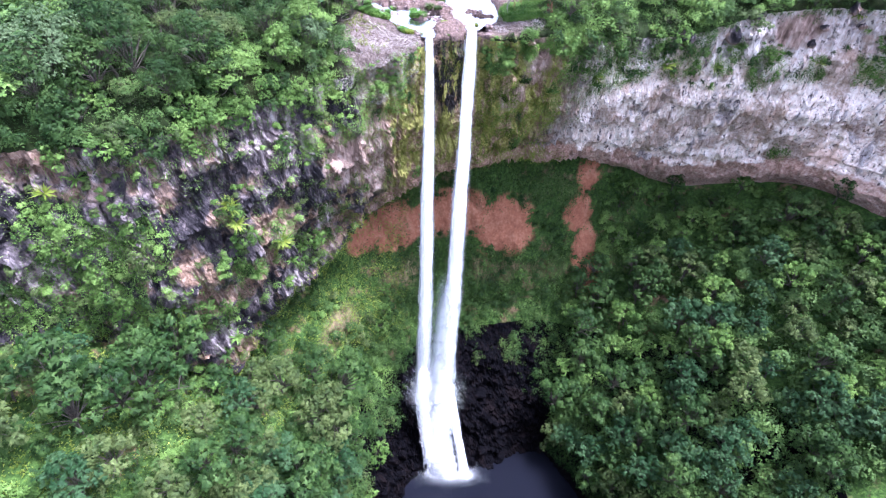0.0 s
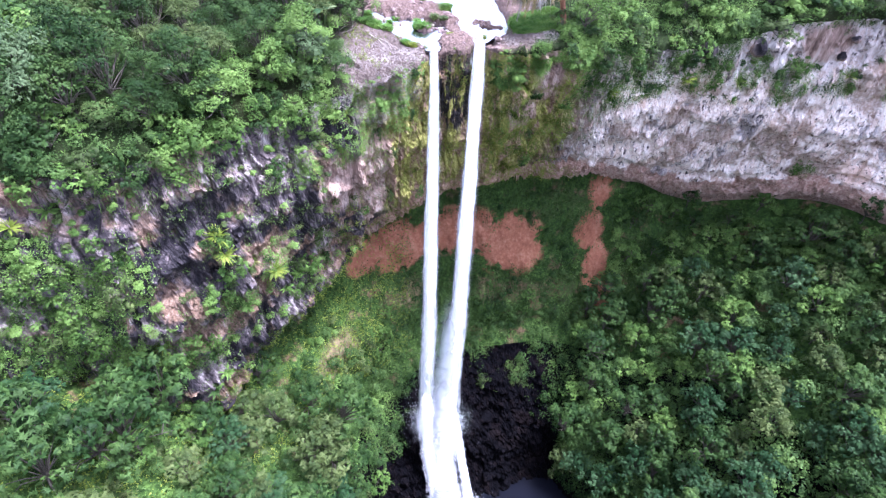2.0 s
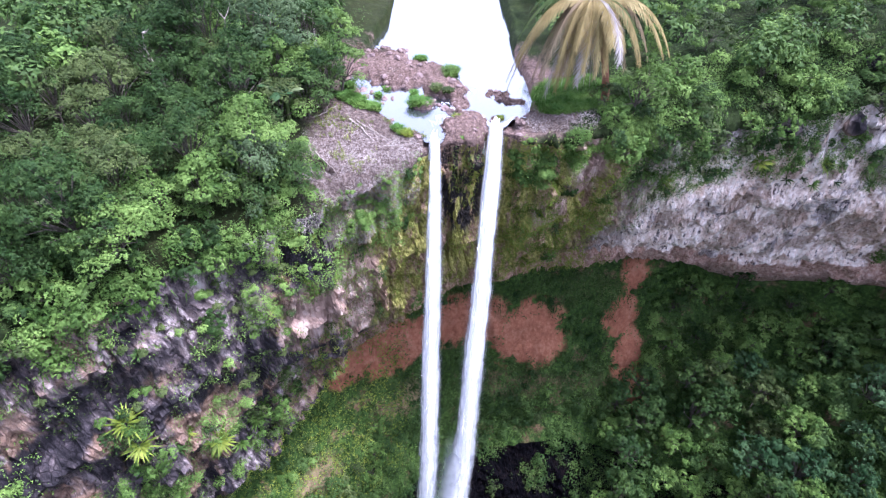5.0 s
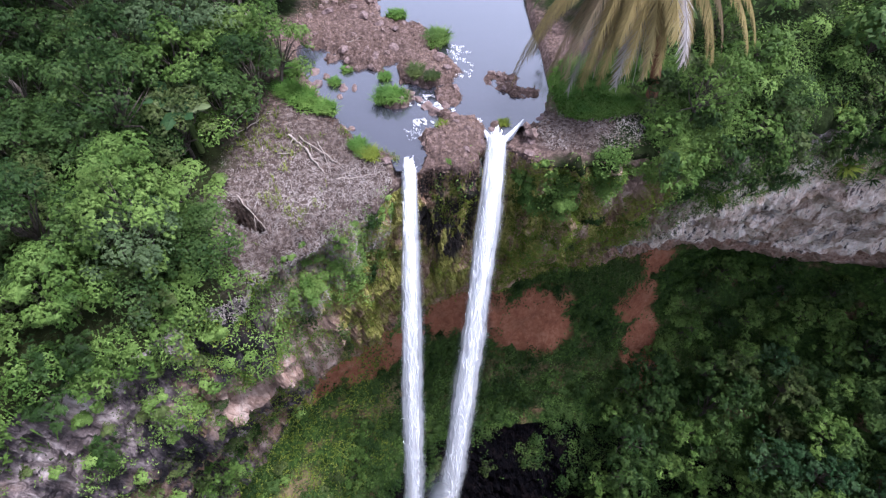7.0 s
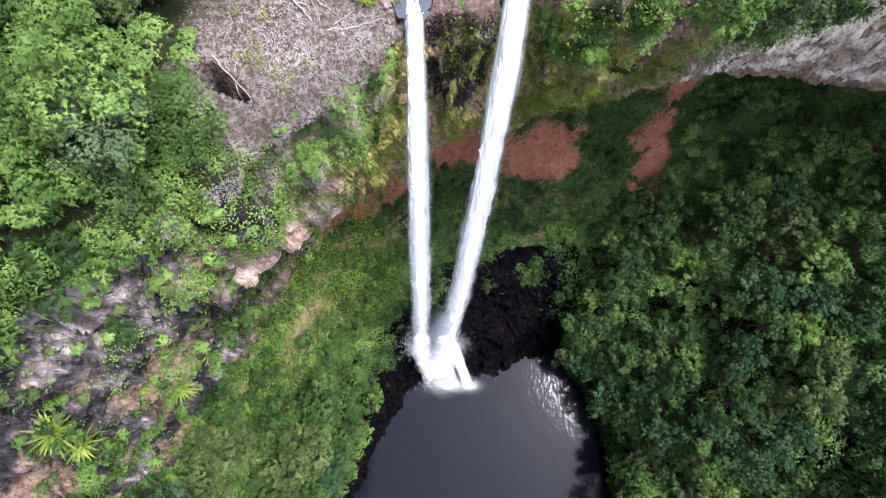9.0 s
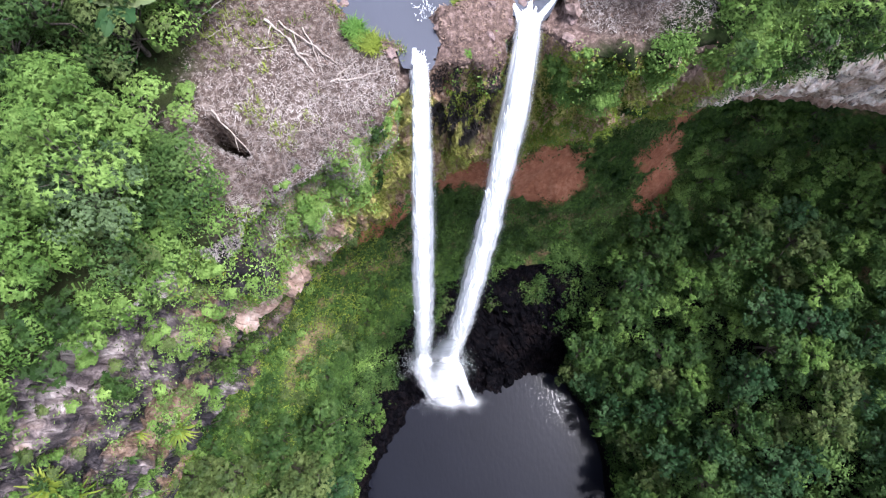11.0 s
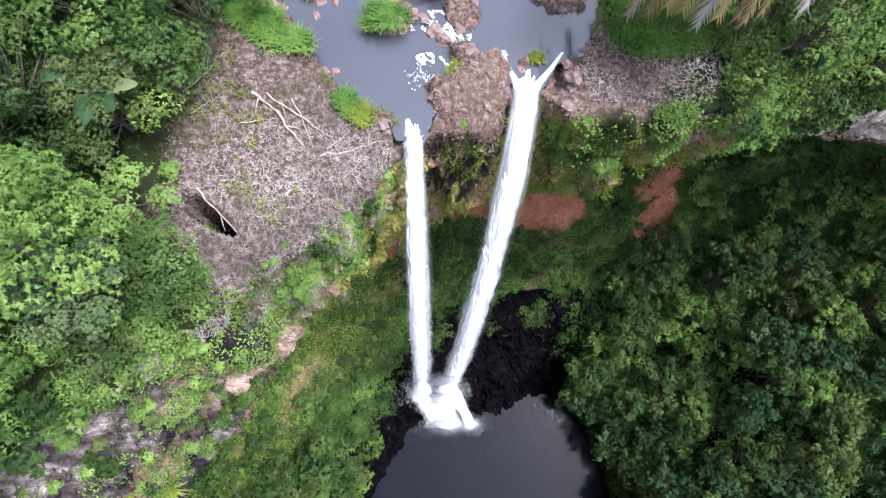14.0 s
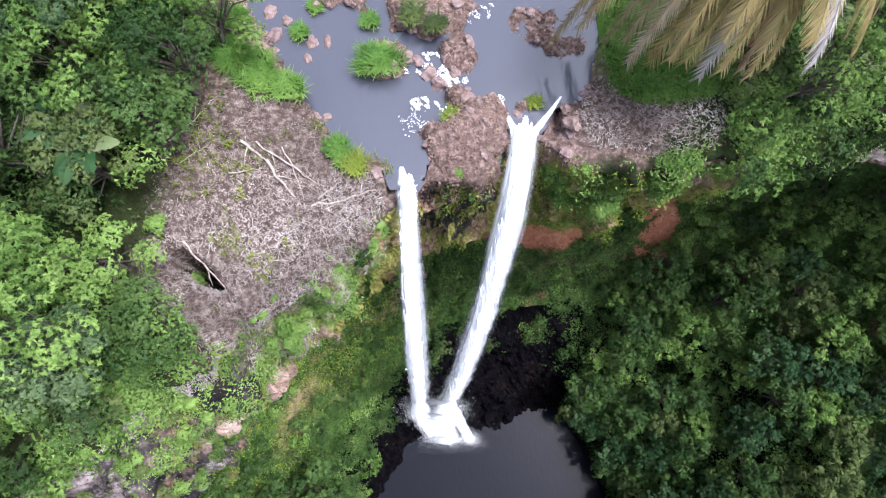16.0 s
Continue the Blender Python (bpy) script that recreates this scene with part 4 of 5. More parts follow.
place(scatter(26, LEDGE_GREEN, 1.6, 23), ROSETTES, (0.6, 1.2), "rosette plants of the cliffs", 23, 0.4, 0.1)
place(scatter(110, zone(8.25, 10.75) * EAST, 4.6, 1), FAR_TREES, (0.75, 1.15), "trees of the east slope", 1, 0.15)
place(scatter(75, zone(3.2, 4.85) * WOOD_W * (X > -29) * (Y < 100), 3.0, 2), NEAR_TREES, (0.65, 1.0), "trees of the west plateau", 2, 0.1, 0.8)
place(scatter(50, zone(3.2, 4.85) * WOOD_W * (X > -46) * (X <= -29) * (Y < 100), 3.0, 17), NEAR_TREES[1:4], (0.65, 1.05), "trees of the west plateau", 17, 0.1, 0.8)
place(scatter(64, zone(8.1, 10.2) * ((X < -17) & (X > -60) & (Y > 24) & (Y < 58)), 3.6, 3), [FAR_TREES[k] for k in (0, 2, 3, 4)], (0.75, 1.15), "trees of the west slope", 3, 0.25)
place(scatter(14, zone(4.1, 4.98) * WOOD_E, 4.2, 4), NEAR_TREES, (0.5, 0.85), "trees of the east plateau", 4, 0.15, 0.8)
place(scatter(45, zone(4.4, 5.2) * (X < -18) * (X > -42), 1.7, 15), SHRUBS, (0.8, 1.4), "shrubs of the west rim", 15, 0.4)
place(scatter(40, zone(8.25, 10.3) * ((X < -12) & (Y > 18) & (Y < 66)), 2.0, 13), SHRUBS, (0.9, 2.0), "shrubs of the west slope", 13, 0.4)
place(scatter(30, zone(3.6, 5.2) * WOOD_E, 2.6, 14), SHRUBS, (1.0, 1.9), "shrubs of the east plateau", 14, 0.3)
place(scatter(16, zone(5.0, 6.9) * (X < -17) * (RAGGED > -0.1) * (Y > 30), 1.9, 5), SHRUBS, (0.6, 1.35), "shrubs of the west cliff", 5, 0.6, 0.3)
place(scatter(30, zone(4.5, 5.4) * (X > 14) * (X < 90) * ((X < 42) | (K > 5.36)), 2.2, 6), SHRUBS, (0.7, 1.4), "shrubs of the east cliff", 6, 0.5, 0.3)
place(scatter(13, zone(5.1, 7.0) * (X > -16) * (X < 16) * (RAGGED > 0.0) * (np.abs(X - 1) > 3.5), 1.6, 7), SHRUBS, (0.5, 0.95), "shrubs beside the falls", 7, 0.6, 0.3)
place(scatter(20, zone(8.2, 9.8) * (X > -24) * (X < 40) * (1 - BARE), 3.0, 8), SHRUBS, (0.8, 1.6), "shrubs under the overhang", 8, 0.5, 0.3)
place(scatter(14, zone(5.3, 6.9) * (X < -22) * (Y > 30), 1.7, 9), ROSETTES, (0.7, 1.3), "rosette plants of the cliffs", 9, 0.45, 0.1)
place(scatter(34, zone(4.7, 5.8) * (X > 22) * (X < 88), 1.6, 10), ROSETTES, (0.6, 1.1), "rosette plants of the cliffs", 10, 0.45, 0.1)
BIG_TREES = [tree_model(7.5, 9.5, 0.19, 18050, LEAF_SOFT, "large tree with a wide pale grey-green crown", 26), tree_model(6.5, 6.5, 0.16, 14250, LEAF_SOFT, "tree with a dense pale grey-green crown beside the reed mat", 27),
             tree_model(7.0, 7.0, 0.19, 13300, LEAF_BRIGHT, "tree with a broad fresh green crown on the rim", 28)]
for k, spots in enumerate((((-43.4, 56.0, 99.5), (-22.5, 88.5, 102.5)), ((-18.6, 70.0, 98.2), (-20.8, 86.0, 102.0)), ((-26.5, 60.6, 98.2), (-19.8, 83.4, 101.0)))):
    place([(np.array(at), np.array((0.0, 0.0, 1.0))) for at in spots], [BIG_TREES[k]], (0.9, 1.1), "trees of the west plateau", 30 + k)
place(scatter(46, zone(8.06, 8.7) * (X > 40) * (X < 92), 3.2, 16), FAR_TREES[:2], (0.5, 0.8), "trees under the east cliff", 16, 0.3)
for m in NEAR_TREES + FAR_TREES + BIG_TREES + SHRUBS + ROSETTES:
    for o in (*m.children_recursive, m):
        bpy.data.objects.remove(o)


def pick(mask, n, seed):
    """n places strewn over the gorge by area and mask, with their normals."""
    gen = np.random.default_rng(seed)
    w = (AREA * mask).ravel()
    q = gen.choice(len(w), n, p=w / w.sum())
    i, j = q // NU, q % NU
    a = gen.uniform(0, 1, (n, 1))
    b = gen.uniform(0, 1, (n, 1))
    p = G[i, j] * (1 - a) + G[i, (j + 1) % NU] * a + (G[np.minimum(i + 1, NV - 1), j] - G[i, j]) * b
    return p, N[i, j]


def undergrowth(name, mask, n, per, leaf, material, label, seed, reach=0.5, lift=0.25, wide=0.5, category="undergrowth"):
    """Small plants strewn on the ground or rock: per leaves about each place."""
    gen = np.random.default_rng(seed)
    leaf, n = 0.68 * leaf, int(1.6 * n)
    p, nrm = pick(mask, n, seed)
    p, nrm = np.repeat(p, per, 0), np.repeat(nrm, per, 0)
    c = p + gen.normal(0, reach, p.shape) * 0.6 + nrm * lift * gen.uniform(0, 1.3, (len(p), 1))
    v, f = kites(c, nrm * 0.6 + np.array((0, 0, 0.7)), leaf, wide, 0.5, gen)
    ob = new(name, mesh_np(name, v, f, [material]))
    return tagged(ob, label, category, kind="stuff")


BLACK = ((X > -10 - 0.2 * (70 - Y)) & (X < 27 + 9 * RAGGED) & (K > 9.38 + 0.5 * RAGGED + 0.12 * PATCHY + 0.012 * np.abs(X - 12))).astype(float)  # bare wet rock
UPPER = 1 - ((X > 44) & (X < 80) & (K > 5.05) & (K < 5.42) & (RAGGED > -0.3)).astype(float)  # bare rock of the upper tier
UPPER *= 1 - step(1.1, 0.8, np.sqrt((X - 30.5) ** 2 + (Y - 92) ** 2 + (Z - 96.5) ** 2) / 2.8 + 0.3 * RAGGED)
wet_gap = (np.abs(X + 3.8) > 1.6) * (np.abs(X - 3.2) > 2.0)
undergrowth("undergrowth", zone(8.05, 10.1) * (1 - BARE) * (1 - BLACK) * (X > -12) * (X < 62), 9000, 4, 0.55, LEAF_DEEP, "dense dark green ferns and creepers under the overhang", 51, 0.7)
undergrowth("undergrowth", zone(8.05, 10.5) * (1 - BLACK) * (X < -8) * (Y > 15) * (K < 8.9) * (0.2 + (PATCHY > -0.1)), 3600, 4, 0.42, LEAF_YELLOW, "yellow-green creepers on the west slope", 52, 0.6)
undergrowth("undergrowth", zone(8.3, 10.5) * (1 - BLACK) * (1 - BARE) * (X < 0) * (Y > 15) * (RAGGED > 0.0), 1300, 4, 0.45, LEAF_BRIGHT, "bright green creepers on the west slope", 53, 0.6)
undergrowth("undergrowth", zone(8.2, 10.5) * (1 - BLACK) * (X < -8) * (Y > 15) * (RAGGED < 0.3), 5500, 4, 0.45, LEAF_DEEP, "dark green creepers and ferns on the west slope", 62, 0.6, 0.5)
undergrowth("undergrowth", zone(9.7, 10.85) * EAST, 5000, 4, 0.7, LEAF_DEEP, "dark green undergrowth on the east bank", 54, 0.7)
undergrowth("cliff_plants", zone(5.0, 7.0) * (X > -18) * (X < 18) * (PATCHY > 0.1) * wet_gap, 3400, 4, 0.24, LEAF_YELLOW, "mossy yellow-green plants on the rock beside the falls", 55, 0.35, 0.15)
undergrowth("cliff_plants", zone(4.95, 6.6) * (X > -18) * (X < 24) * (RAGGED > 0.3) * wet_gap, 1200, 4, 0.28, LEAF_BRIGHT, "bright green plants hanging on the rock beside the falls", 56, 0.4, 0.2)
undergrowth("cliff_plants", zone(5.0, 7.2) * (X < -16) * (Y > 25) * (RAGGED > 0.2), 1500, 4, 0.3, LEAF_OLIVE, "olive creepers on the west cliff", 57, 0.4, 0.2)
undergrowth("cliff_plants", zone(4.2, 5.75) * (K < 5.32 + 0.4 * RAGGED) * UPPER * (X > 16) * (X < 95) * (RAGGED > -0.25), 8000, 4, 0.36, LEAF_BRIGHT, "green creepers over the top of the east cliff", 58, 0.5, 0.3)
undergrowth("cliff_plants", zone(4.4, 5.6) * (K < 5.3 + 0.4 * RAGGED) * UPPER * (X > 18) * (X < 95) * (PATCHY > 0.0), 4000, 4, 0.36, LEAF_DEEP, "dark green creepers over the top of the east cliff", 59, 0.5, 0.3)
undergrowth("undergrowth", zone(3.0, 5.0) * np.clip(WOOD_W + WOOD_E, 0, 1), 8000, 4, 0.36, LEAF_DEEP, "shaded leafy undergrowth of the plateau woods", 60, 0.6, 0.5)
undergrowth("undergrowth", zone(8.6, 9.6) * (1 - BARE) * (1 - BLACK) * (X > -14) * (X < 45) * (PATCHY > 0.0), 3600, 4, 0.45, LEAF_BRIGHT, "bright green ferns on the lower slope behind the falls", 63, 0.6)
undergrowth("undergrowth", zone(8.1, 9.8) * (1 - BARE) * (X > 10) * (X < 66) * (RAGGED > 0.2), 2600, 4, 0.55, LEAF_OLIVE, "dry olive scrub under the east cliff", 64, 0.6)


undergrowth("cliff_plants", zone(4.95, 5.9) * (X > -21) * (X < -6) * (PATCHY > 0.0), 2200, 4, 0.24, LEAF_BRIGHT, "green plants fringing the mat of reeds", 69, 0.3, 0.2)
undergrowth("cliff_plants", zone(5.2, 7.1) * (X < -15) * (Y > 25) * (PATCHY > 0.25), 2400, 4, 0.26, LEAF_BRIGHT, "small bright plants in the cracks of the west cliff", 70, 0.35, 0.2)
undergrowth("undergrowth", zone(4.3, 5.4) * (X > 10) * (X < 22) * (PATCHY > -0.3) * (1 - EAST_BANKS), 6000, 4, 0.3, LEAF_BRIGHT, "green herbs on the east bank", 73, 0.3, 0.2)
undergrowth("cliff_plants", LEDGE_GREEN, 6200, 4, 0.3, LEAF_BRIGHT, "bright green creepers massed on the cliff ledges", 67, 0.45, 0.6)
undergrowth("cliff_plants", LEDGE_GREEN, 3600, 4, 0.3, LEAF_DEEP, "dark green creepers massed on the cliff ledges", 68, 0.45, 0.4)


def vines(mask, n, length, width, material, label, seed):
    gen = np.random.default_rng(seed)
    p, nrm = pick(mask, n, seed)
    ln = length * gen.uniform(0.4, 1.3, n)
    c = p + nrm * gen.uniform(0.1, 0.5, (n, 1)) - np.array((0, 0, 0.4)) * ln[:, None]
    v, f = kites(c, nrm, 1.0, width, 0.2, gen, np.tile((0.0, 0.0, -1.0), (n, 1)) * 1.0)
    v = v.reshape(-1, 3, 3)
    m = v.mean(1, keepdims=True)
    v = m + (v - m) * np.stack([np.ones(n), np.ones(n), ln], 1)[:, None, :]
    tagged(new("hanging_vines", mesh_np("hanging_vines", v.reshape(-1, 3), f, [material])), label, "vines", kind="stuff")


vines(zone(7.5, 8.9) * (1 - BARE) * (X > -30) * (X < 62), 7000, 1.9, 0.1, LEAF_DEEP, "dark green vines hanging under the overhang", 65)
vines(np.clip(zone(4.9, 5.3) * ((X > 14) * (X < 36) + (X < -12) * (X > -50)) + LEDGE_GREEN, 0, 1) * UPPER, 2400, 1.1, 0.1, LEAF_BRIGHT, "green vines hanging over the cliff's edge", 66)
undergrowth("cliff_plants", zone(6.85, 7.25) * (X < 24) * (X > -50), 2200, 4, 0.28, LEAF_YELLOW, "pale green fringe of plants along the overhang's edge", 61, 0.3, 0.1)


def canopy(mask, n, per, radius, leaf, material, label, seed, name="woods"):
    """Far woods: domes of leaves joined in one object."""
    gen = np.random.default_rng(seed)
    p, nrm = pick(mask, n, seed)
    leaf, per = 0.78 * leaf, int(1.5 * per)
    r = radius * gen.uniform(0.6, 1.25, n)
    p, r = np.repeat(p, per, 0), np.repeat(r, per)
    d = gen.normal(0, 1, p.shape)
    d /= np.linalg.norm(d, axis=1)[:, None]
    d[:, 2] = np.abs(d[:, 2])
    lump = 0.75 + 0.3 * np.sin(4 * d[:, 0] + p[:, 0]) * np.sin(4 * d[:, 1] + p[:, 1])
    c = p + d * np.array((1, 1, 0.8)) * (r * lump * gen.uniform(0.75, 1.05, len(r)))[:, None] + np.array((0, 0, 1.0)) * (1.1 * r)[:, None]
    v, f = kites(c, d + np.array((0, 0, 0.3)), leaf, 0.6, 0.28, gen)
    tagged(new(name, mesh_np(name, v, f, [material])), label, name, kind="stuff")


FAR_W = ((X < -40) | (Y > 98)).astype(float) * (CHANNEL < -4) * (X < 4) * (X > -95) * (Y > 22) * (Y < 150)
FAR_E = ((X > 4) & (X < 115) & (Y > 94) & (Y < 150)).astype(float) * (CHANNEL < -3)
canopy(zone(2.6, 4.9) * FAR_W, 300, 120, 3.4, 0.75, LEAF_DEEP, "dense dark green woods farther back on the west plateau", 111)
canopy(zone(2.6, 4.9) * FAR_W, 70, 240, 3.0, 0.7, LEAF_BRIGHT, "lighter green woods farther back on the west plateau", 112)
canopy(zone(2.6, 4.7) * FAR_E, 260, 115, 3.0, 0.7, LEAF_DEEP, "dense dark green woods farther back on the east plateau", 113)
canopy(zone(8.2, 10.4) * ((X > 60) & (Y > 25)), 120, 240, 3.4, 0.75, LEAF_DEEP, "dark green woods low on the east slope", 114)


WEST_LOW = zone(8.15, 10.5) * (1 - BLACK) * (X < -9) * (Y > 15) * (Y < 70)
canopy(WEST_LOW, 300, 160, 2.2, 0.42, LEAF_DEEP, "dark green bushes crowding the west slope", 115, "bushes")
canopy(WEST_LOW * (RAGGED > -0.05), 70, 130, 2.0, 0.4, LEAF_OLIVE, "olive bushes on the west slope", 116, "bushes")
canopy(WEST_LOW * (K < 9.6), 120, 130, 1.5, 0.36, LEAF_BRIGHT, "bright green bushes on the west slope", 117, "bushes")
canopy(zone(8.15, 9.9) * (1 - BARE) * (1 - BLACK) * (X > -12) * (X < 60), 520, 90, 1.3, 0.42, LEAF_DEEP, "dark green bushes under the overhang", 118, "bushes")


canopy(zone(8.25, 10.8) * EAST, 240, 150, 2.8, 0.58, LEAF_DEEP, "dense green lower woods of the east slope", 125)
canopy(zone(8.25, 10.6) * EAST, 120, 150, 2.4, 0.52, LEAF_BRIGHT, "lighter green lower woods of the east slope", 126)
NEAR_W = zone(3.1, 4.95) * WOOD_W * (X > -46) * (Y < 100)
canopy(NEAR_W, 85, 380, 1.9, 0.25, LEAF_DEEP, "dense dark green understorey of the west wood", 119)
canopy(NEAR_W * (PATCHY > -0.1) * (X > -30), 45, 400, 1.8, 0.24, LEAF_BRIGHT, "dense light green understorey of the west wood", 120)
canopy(NEAR_W * (RAGGED > -0.1), 40, 380, 1.7, 0.22, LEAF_OLIVE, "olive green understorey of the west wood", 121)
canopy(zone(4.4, 5.2) * (X < -28) * (X > -62), 90, 150, 1.2, 0.28, LEAF_DEEP, "dark green bushes overhanging the west rim", 134, "bushes")
canopy(zone(4.4, 5.2) * (X < -14.5) * (X > -32) * (1 - np.clip(MAT, 0, 1)), 80, 150, 1.15, 0.26, LEAF_BRIGHT, "green bushes overhanging the west rim", 122, "bushes")
KNOB = step(1.1, 0.8, np.sqrt((X - 6.9) ** 2 + (Y - 82.8) ** 2 + 0.45 * (Z - 95) ** 2) / 2.7 + 0.3 * RAGGED) * zone(4.7, 6.2)
canopy(KNOB, 75, 170, 0.8, 0.22, LEAF_BRIGHT, "bright green bush hanging over the rock beside the falls", 127, "bushes")
RIM_E = zone(4.75, 5.06) * (X > 40) * (X < 100)
canopy(RIM_E, 130, 150, 1.2, 0.3, LEAF_BRIGHT, "green bushes along the top of the upper east wall", 129, "bushes")
canopy(RIM_E, 90, 150, 1.4, 0.34, LEAF_DEEP, "dark bushes along the top of the upper east wall", 130, "bushes")
canopy(zone(8.05, 8.75) * (X > 36) * (X < 95), 200, 150, 1.6, 0.42, LEAF_BRIGHT, "green bushes growing up to the foot of the east cliff", 131, "bushes")
STEPS_W = zone(5.0, 7.0) * (N[..., 2] > 0.3) * (X < -14) * (X > -58) * (Y > 25)
canopy(STEPS_W, 170, 130, 0.8, 0.24, LEAF_BRIGHT, "bright green bushes on the steps of the west cliff", 132, "bushes")
canopy(STEPS_W, 90, 130, 0.8, 0.24, LEAF_OLIVE, "olive bushes on the steps of the west cliff", 133, "bushes")
FRINGE = zone(5.02, 5.5) * (X > -12) * (X < -5.2) * (RAGGED > -0.35)
canopy(FRINGE, 60, 170, 0.6, 0.2, LEAF_BRIGHT, "bright green bushes along the foot of the reed mat", 128, "bushes")
undergrowth("cliff_plants", zone(5.1, 6.9) * (X > 4.5) * (X < 19) * (RAGGED > -0.35 + 0.5 * (X > 11) * (X < 15.5)), 7000, 4, 0.23, LEAF_YELLOW, "yellow-green moss and herbs on the rock east of the falls", 74, 0.25, 0.08)
canopy(LEDGE_GREEN, 240, 110, 0.75, 0.22, LEAF_BRIGHT, "small bright bushes on the cliff ledges", 123, "bushes")
canopy(zone(3.4, 5.0) * (X > 21) * (X < 60) * (CHANNEL < -6), 90, 220, 1.5, 0.3, LEAF_BRIGHT, "green bushes along the east rim", 124, "bushes")


def blades(mask, n, per, length, width, material, name, label, seed, category, spread=0.12, lean=0.5):
    """Grass: upright bent blades in tufts."""
    gen = np.random.default_rng(seed)
    p, nrm = pick(mask, n, seed)
    return blades_at(p, per, length, width, material, name, label, gen, category, spread, lean)


def blade_mesh(name, p, per, length, width, material, gen, spread, lean):
    p = np.repeat(p, per, 0)
    k = len(p)
    a = gen.uniform(0, 2 * math.pi, k)
    out = np.stack([np.cos(a), np.sin(a), 0 * a], 1)
    side = np.stack([-np.sin(a), np.cos(a), 0 * a], 1) * width / 2
    ln = (length * gen.uniform(0.6, 1.25, k))[:, None]
    base = p + out * spread * gen.uniform(0, 1, (k, 1))
    mid = base + (out * lean * 0.35 + np.array((0, 0, 0.6))) * ln
    tip = base + (out * lean * gen.uniform(0.6, 1.4, (k, 1)) + np.array((0, 0, 0.75))) * ln
    v = np.stack([base - side, base + side, mid + side * 0.8, mid - side * 0.8, mid - side * 0.8, mid + side * 0.8, tip + side * 0.1, tip - side * 0.1], 1)
    return mesh_np(name, v.reshape(-1, 3), np.arange(k * 8).reshape(-1, 4), [material])


def blades_at(p, per, length, width, material, name, label, gen, category, spread, lean):
    return tagged(new(name, blade_mesh(name, p, per, length, width, material, gen, spread, lean)), label, category, kind="stuff")


TOPZ = (K > 2.2) & (K < 5.3)
TOP_FLAT = G[TOPZ]


def ground_z(x, y):
    d = (TOP_FLAT[:, 0] - x) ** 2 + (TOP_FLAT[:, 1] - y) ** 2
    return float(TOP_FLAT[np.argmin(d), 2])


lawn = step(1.1, 0.8, np.sqrt(((X - 11) / 4.2) ** 2 + ((Y - 90.5) / 3.4) ** 2) + 0.25 * RAGGED) * zone(2.5, 5) * (CHANNEL < 0.2)
blades(lawn, 9000, 3, 0.4, 0.08, GRASS, "grass", "bright green grass under the palm", 71, "grass")
blades(zone(4.0, 5.3) * np.clip(MAT, 0, 1) * (PATCHY > 0.25), 330, 4, 0.4, 0.05, LEAF_YELLOW, "reeds", "sparse yellow-green reeds on the dead mat", 72, "reeds", 0.2, 0.7)


def grass_tuft(x, y, r, h, material, label, seed):
    gen = np.random.default_rng(seed)
    n = int(170 * r * r + 60)
    a = gen.uniform(0, 2 * math.pi, n)
    q = r * np.sqrt(gen.uniform(0, 1, n)) * (0.8 + 0.25 * np.sin(2 * a + seed) + 0.15 * np.sin(5 * a + 2 * seed))
    p = np.stack([q * np.cos(a), q * np.sin(a), 0.25 * h * np.clip(1 - (q / r) ** 2, 0, 1) - 0.1], 1)
    top = tagged(new("grass_tuft", blade_mesh("grass_tuft", p, 4, h, 0.075, material, gen, 0.2, 0.75)), label, "grass tuft", "grass tufts in the river")
    top.location = (x, y, max(98.72, ground_z(x, y)))


for x, y, r, h, mat, seed in ((-6.2, 87.9, 1.15, 0.8, GRASS, 1), (-11.2, 85.6, 0.9, 0.7, GRASS, 2), (-14.2, 87.1, 1.1, 0.9, GRASS, 3), (-12.9, 86.3, 1.3, 0.8, GRASS, 4), (-14.4, 89.4, 0.7, 0.7, GRASS, 15), (-11.1, 89.7, 0.4, 0.5, GRASS, 16), (-7.0, 90.8, 0.5, 0.5, GRASS, 17), (-2.9, 96.6, 1.2, 0.9, LEAF_BRIGHT, 5),
                              (-1.7, 84.6, 0.4, 0.4, LEAF_YELLOW, 6), (-0.8, 81.7, 0.35, 0.3, GRASS, 7), (3.1, 86.2, 0.4, 0.35, LEAF_YELLOW, 8), (-6.8, 81.5, 0.7, 0.6, LEAF_YELLOW, 9), (-7.9, 82.3, 0.7, 0.6, GRASS, 10),
                              (-4.4, 91.0, 0.7, 0.6, LEAF_OLIVE, 11), (-10.4, 91.6, 0.45, 0.4, GRASS, 12), (-3.0, 90.4, 0.6, 0.5, LEAF_OLIVE, 13), (-7.0, 99.5, 0.8, 0.6, GRASS, 14)):
    grass_tuft(x, y, r, h, mat, "clump of green grass standing in the shallow river", seed)


